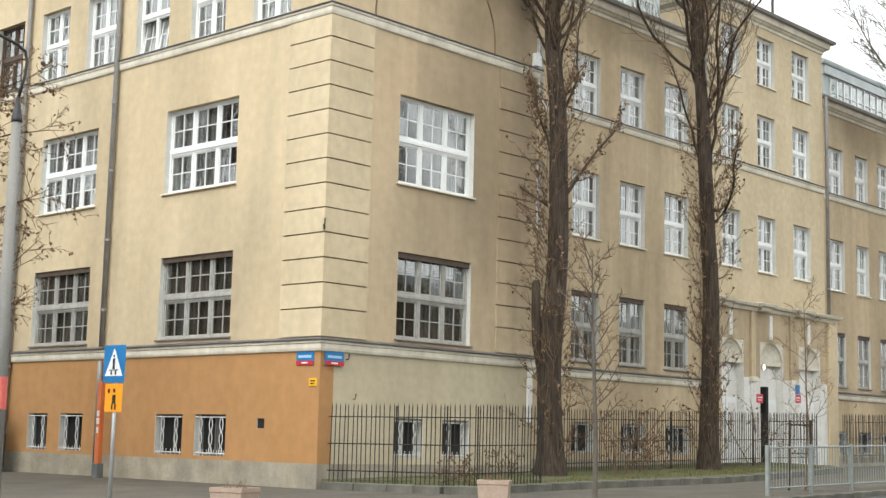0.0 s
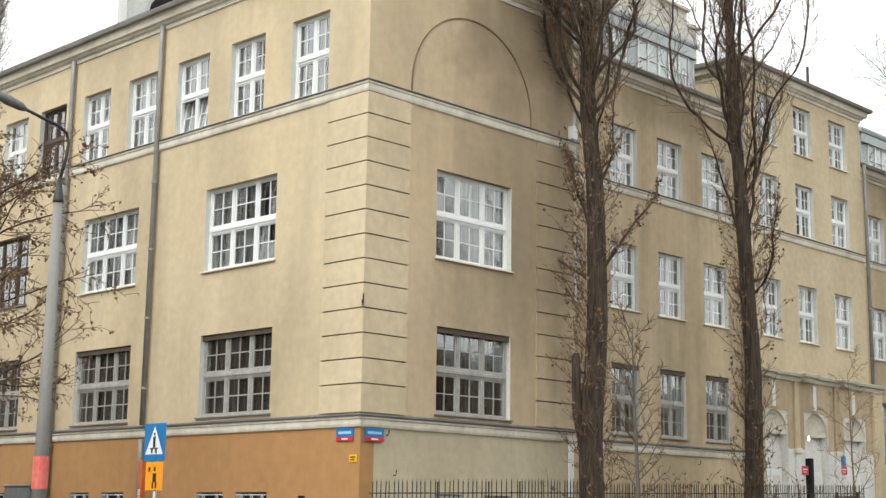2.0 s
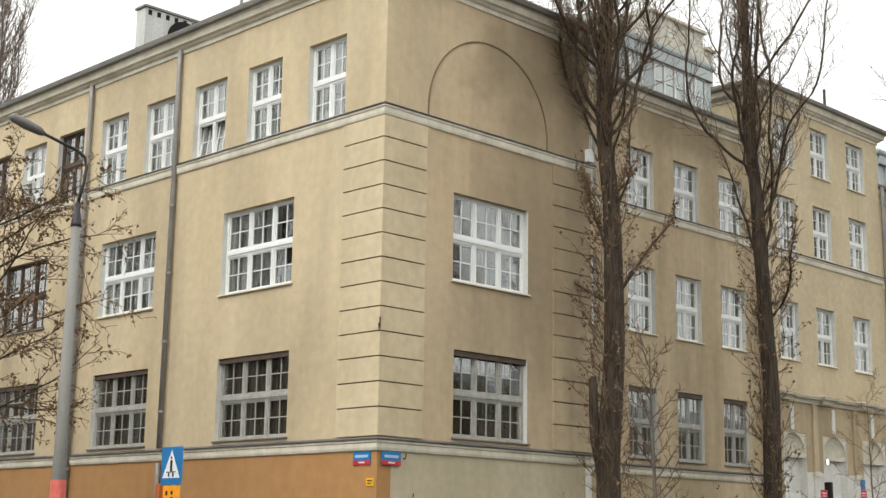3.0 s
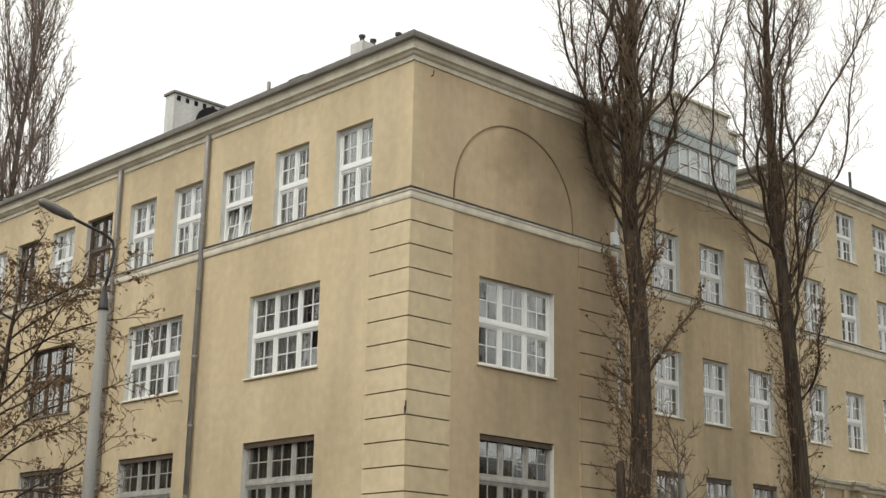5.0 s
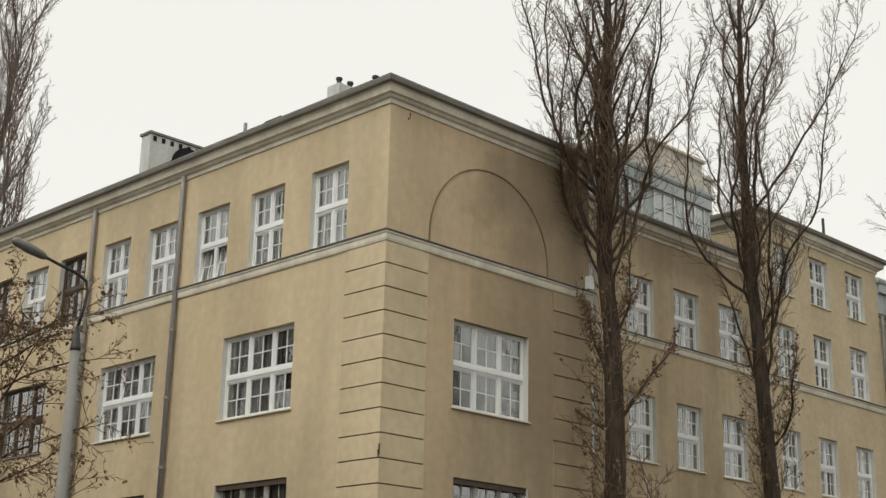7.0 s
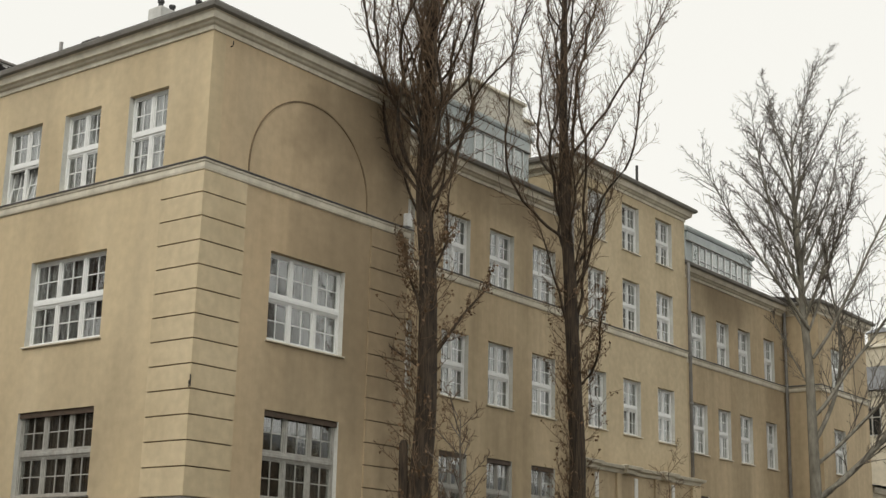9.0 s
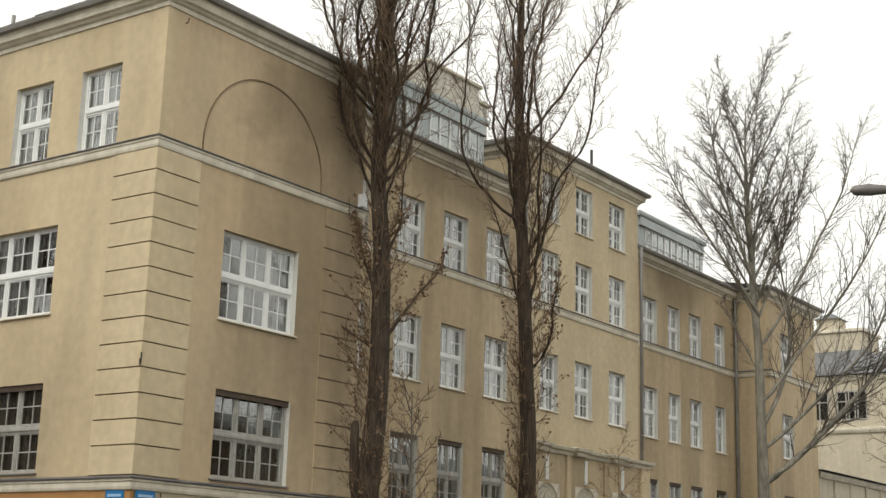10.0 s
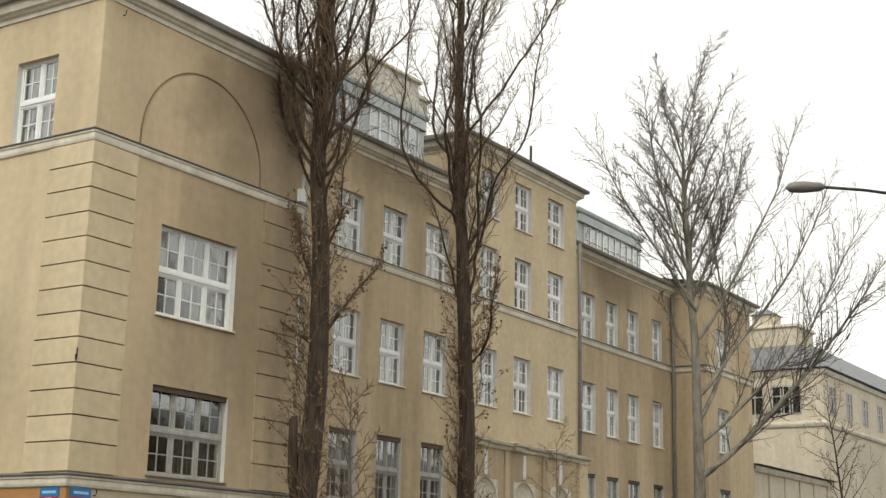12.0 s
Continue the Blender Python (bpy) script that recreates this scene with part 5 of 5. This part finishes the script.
planter((5.6, -7.0, slope(-7.0)), 20, 0.62)
planter((6.3, -0.9, slope(-0.9)), 35, 0.62)
cab = thing("utility_cabinet", "dark grey metal utility cabinet on the pavement", "utility cabinet", (-13.85, -0.9, slope(-0.9)))
part("body", boxed(-0.72, 0.72, -0.25, 0.25, -0.05, 1.9, 0.012), CABINET, cab)
part("top", boxed(-0.76, 0.76, -0.29, 0.29, 1.9, 1.97, 0.012), LEAD, cab)
for x0, x1 in ((-0.68, -0.01), (0.01, 0.68)):
    d = part("door", boxed(x0, x1, -0.268, -0.251, 0.12, 1.84, 0.006), CABINET, cab)
    part("handle", boxed(x1 - 0.1 if x1 < 0 else x0 + 0.06, x1 - 0.06 if x1 < 0 else x0 + 0.1, -0.29, -0.268, 0.95, 1.1), DARKSTEEL, d)


def hook(x, y, z, nx, ny):
    ob = thing("wall_hook", "rusty iron wire hook on the wall", "wall hook", (x, y, z))
    part("hook", tube(bmesh.new(), [(-0.03 * nx, -0.03 * ny, 0), (0.07 * nx, 0.07 * ny, 0.0), (0.09 * nx, 0.09 * ny, 0.05), (0.09 * nx, 0.09 * ny, 0.13)], 0.014, 6), IRON, ob)
hook(0.0, -0.04, 6.18, 0.7, -0.7)
hook(0.0, 0.62, 15.05, 1, 0)
hook(0.0, 0.86, 3.1, 1, 0)
hook(0.0, 1.13, 2.15, 1, 0)
hook(-2.16, 17.3, 3.0, 1, 0)
hook(-2.75, 33.0, 3.0, 1, 0)
rod = thing("corner_rod", "short dark iron rod on the corner of the wall", "iron rod", (0.0, 0.0, 6.2))
part("rod", tube(bmesh.new(), [(0.06, -0.06, -0.02), (0.07, -0.07, 0.26)], 0.018, 6), IRON, rod)
box_ = thing("junction_box", "small white plastic box below the string course", "junction box", (0.0, 7.95, 11.98))
part("box", boxed(0.0, 0.16, -0.12, 0.12, -0.05, 0.33, 0.01), WHITE, box_)

for y, z, name, mats in ((23.36, 2.84, "red_plate", (RED,)), (26.2, 2.93, "coat_plate", (RED, BLUE))):
    ob = thing(name, "small red enamel office plate beside the entrance" if len(mats) == 1 else "red and blue enamel office plate beside the entrance", "wall plate", (px + 0.002, y, z), turn=90)
    part("plate", boxed(-0.24, 0.24, -0.03, 0.0, 0.0, 0.32, 0.004), mats[0], ob)
    part("writing", box(boxed(-0.16, 0.16, -0.034, -0.0305, 0.18, 0.22), -0.12, 0.12, -0.034, -0.0305, 0.09, 0.12), SIGNWHITE, ob)
    if len(mats) > 1:
        part("upper_plate", boxed(-0.16, 0.16, -0.03, 0.0, 0.33, 0.7, 0.004), mats[1], ob)

# ---- roof things ----
def chimney(x, y, w, d, z0, z1, pots, label, cap=True):
    ob = thing("chimney", label, "chimney", (x, y, z0))
    h = z1 - z0
    part("shaft", boxed(0, w, 0, d, -0.5, h, 0.01), CHIMNEY, ob)
    if cap:
        part("cap", boxed(-0.06, w + 0.06, -0.06, d + 0.06, h, h + 0.09, 0.01), LEAD, ob)
        # black plates stand for the unlit flues
        n = int(d / 0.35)
        for k in range(n):
            part("flue_opening", boxed(w + 0.001, w + 0.012, d * (k + 0.3) / n, d * (k + 0.7) / n, h - 0.24, h - 0.06), HOLE, ob)
    for k in range(pots):
        part("pot", tube(bmesh.new(), [(w / 2, d * (k + 0.5) / pots, h), (w / 2, d * (k + 0.5) / pots, h + 0.2), (w / 2, d * (k + 0.5) / pots, h + 0.21), (w / 2, d * (k + 0.5) / pots, h + 0.28)], [0.07, 0.07, 0.1, 0.1], 10), DARKSTEEL, ob)
    return ob
c1 = chimney(-14.95, 2.0, 0.55, 3.2, 16.3, 18.85, 0, "long white rendered chimney wall with dark flue openings")
bm = bmesh.new()
fan = [(0.585, 1.6 + 0.7 * math.cos(a), 1.72 + 0.7 * math.sin(a)) for a in [math.pi * k / 14 for k in range(15)]]
fan2 = [(0.556, y, z) for _, y, z in fan]
v0, v1 = [bm.verts.new(v) for v in fan], [bm.verts.new(v) for v in fan2]
bm.faces.new(v0)
for i in range(14):
    bm.faces.new((v0[i], v0[i + 1], v1[i + 1], v1[i]))
part("arched_hatch", bm, HOLE, c1, "black arched hatch")
chimney(-5.02, 2.0, 0.55, 1.3, 16.3, 17.85, 3, "white chimney with three dark pots", False)
chimney(-3.45, 2.1, 0.4, 0.9, 16.3, 17.5, 2, "white chimney with two dark pots", False)
v = thing("vent_pipe", "thin grey roof vent pipe", "vent pipe", (-8.97, 2.0, 16.2))
part("pipe", tube(bmesh.new(), [(0, 0, -0.2), (0, 0, 1.55)], 0.06, 8), PIPE, v)
v = thing("roof_hatch", "low dark roof hatch", "roof hatch", (-8.0, 2.0, 16.2))
part("hatch", boxed(0, 0.8, 0, 0.8, -0.2, 1.35, 0.02), ROOFING, v)
v = thing("vent_pipe", "thin dark roof vent pipe", "vent pipe", (-3.0, 26.9, 18.2))
part("pipe", tube(bmesh.new(), [(0, 0, -0.2), (0, 0, 1.2)], 0.06, 8), DARKSTEEL, v)
v = thing("chimney", "low brick-red chimney stub on the roof", "chimney", (-4.2, 25.2, 18.3))
part("shaft", boxed(0, 0.6, 0, 0.9, -0.4, 0.75, 0.01), POSTORANGE, v)

# ---- houses further up the street, and unseen blocks added across it ----
def house(name, label, at, turn, w, d, h, floors, bays, wall, roof_m, rise, win_w=1.2, win_h=1.7, base=1.2, ledges=(), fronts=()):
    """A plain house, its front along local x at y=0, depth to +y, with a hipped roof and windows in every bay of the front and its right side."""
    ob = thing(name, label, "house", at, turn=turn)
    part("wall", boxed(0, w, 0, d, -1.0, h), wall, ob)
    o = 0.4
    bm = bmesh.new()
    r = min(w, d) * 0.32
    lo = [bm.verts.new(v) for v in ((-o, -o, h), (w + o, -o, h), (w + o, d + o, h), (-o, d + o, h))]
    hi = [bm.verts.new(v) for v in ((r, r, h + rise), (w - r, r, h + rise), (w - r, d - r, h + rise), (r, d - r, h + rise))]
    for k in range(4):
        bm.faces.new((lo[k], lo[(k + 1) % 4], hi[(k + 1) % 4], hi[k]))
    bm.faces.new(hi), bm.faces.new(lo[::-1])
    part("roof", bm, roof_m, ob)
    for z in (*ledges, h - 0.35):
        part("ledge", sweep([(0, 0), (0.1, 0.0), (0.18, 0.15), (0.18, 0.28), (0, 0.34)], [(0, 0), (w, 0), (w, d)]), TRIM, ob, "", pose(0, 0, z))
    fh = (h - base) / floors

    def frame_():
        bm = bmesh.new()
        for q in ((0, win_w, 0, 0.08), (0, win_w, win_h - 0.08, win_h), (0, 0.08, 0.08, win_h - 0.08), (win_w - 0.08, win_w, 0.08, win_h - 0.08), (win_w / 2 - 0.04, win_w / 2 + 0.04, 0.08, win_h - 0.08), (0.08, win_w / 2 - 0.04, win_h * 0.62, win_h * 0.62 + 0.07), (win_w / 2 + 0.04, win_w - 0.08, win_h * 0.62, win_h * 0.62 + 0.07)):
            box(bm, q[0], q[1], -0.04, 0.0, q[2], q[3])
        return mesh_from("window", bm, OLDWHITE)
    pane_ = lambda: mesh_from("pane", boxed(0.05, win_w - 0.05, -0.015, -0.003, 0.05, win_h - 0.05), DARKGLASS)
    for f in range(floors):
        z = base + fh * f + (fh - win_h) * 0.5
        for x in fronts or [w * (k + 0.5) / bays - win_w / 2 for k in range(bays)]:
            a = pose(x, 0, z)
            wi = part("window", cached(("far_window", win_w, win_h), frame_), None, ob, "", a)
            part("pane", cached(("far_pane", win_w, win_h), pane_), None, wi)
        for k in range(max(1, round(d / 3.4))):
            n = max(1, round(d / 3.4))
            a = pose(w, d * (k + 0.5) / n - win_w / 2, z, 0, 0, 90)
            wi = part("window", cached(("far_window", win_w, win_h), frame_), None, ob, "", a)
            part("pane", cached(("far_pane", win_w, win_h), pane_), None, wi)
    return ob


DARKGLASS, dn, dl, db = shader("dark_house_glass", 0.06)
db.inputs["Base Color"].default_value = (0.015, 0.016, 0.017, 1)
house("house", "cream plastered house with a grey slate hipped roof", (-12.1, 60.0, slope(45)), 0, 10.6, 30.0, 13.6, 1, 0, FARWALL, SLATE, 2.9, 1.15, 1.75, base=9.9, ledges=(10.1,), fronts=(4.0, 5.75, 7.4, 8.1))
annex = house("house", "low cream annex with a dark roof edge", (-9.0, 47.0, slope(45)), 0, 7.9, 12.6, 6.75, 1, 3, FARWALL, SLATE, 0.5, 1.2, 1.5)
for y in (49.2, 51.6, 54.0, 56.4, 58.8):
    part("pilaster", boxed(7.9, 7.98, y - 47.2, y - 46.9, -0.5, 6.4, 0.01), FARWALL, annex)
tower = thing("roof_lantern", "cream stepped roof lantern with a low cap on the slate roof", "roof lantern", (-7.2, 62.0, 16.6))
part("base", boxed(0.2, 3.5, 0, 3.2, -2.6, 0.9, 0.02), FARWALL, tower)
part("ledge", boxed(0.05, 3.65, -0.15, 3.35, 0.9, 1.1, 0.03), TRIM, tower)
part("block", boxed(0.5, 1.9, 0.4, 1.8, 1.1, 1.9, 0.02), FARWALL, tower)
bm = bmesh.new()
lo = [bm.verts.new(v) for v in ((0.35, 0.25, 1.9), (2.05, 0.25, 1.9), (2.05, 1.95, 1.9), (0.35, 1.95, 1.9))]
tip = bm.verts.new((1.2, 1.1, 2.45))
for k in range(4):
    bm.faces.new((lo[k], lo[(k + 1) % 4], tip))
bm.faces.new(lo[::-1])
part("cap", bm, SLATE, tower)
# unseen blocks, added to darken window reflections and keep low sky off the walls
house("house", "unseen long dull brown block added across the side street", (-7.0, -21.0, -0.5), 180, 66.0, 12.0, 12.0, 4, 19, OPPOSITE, SLATE, 2.0)
house("house", "unseen dull brown block added across the main road", (36.0, -30.0, -0.6), -90, 12.0, 14.0, 12.0, 4, 4, OPPOSITE, SLATE, 2.0)
house("house", "unseen long dull block added on the far side of the road", (40.0, 95.0, 0.9), -90, 110.0, 12.0, 10.0, 3, 30, OPPOSITE, SLATE, 2.0)
for x, y, tall in ((-16, -16, 0.9), (-26, -16.5, 1.0), (-37, -16, 1.0), (-31, -17.5, 0.85), (-9, -17, 0.7), (24, 8, 0.62), (25, 17, 0.62), (24.5, 27, 0.75), (25, 38, 0.75)):
    copy_thing(poplar, pose(x, y, slope(y) - 0.2, 0, 0, (x * 37 + y * 11) % 360) @ Matrix.Diagonal((tall, tall, tall, 1)))
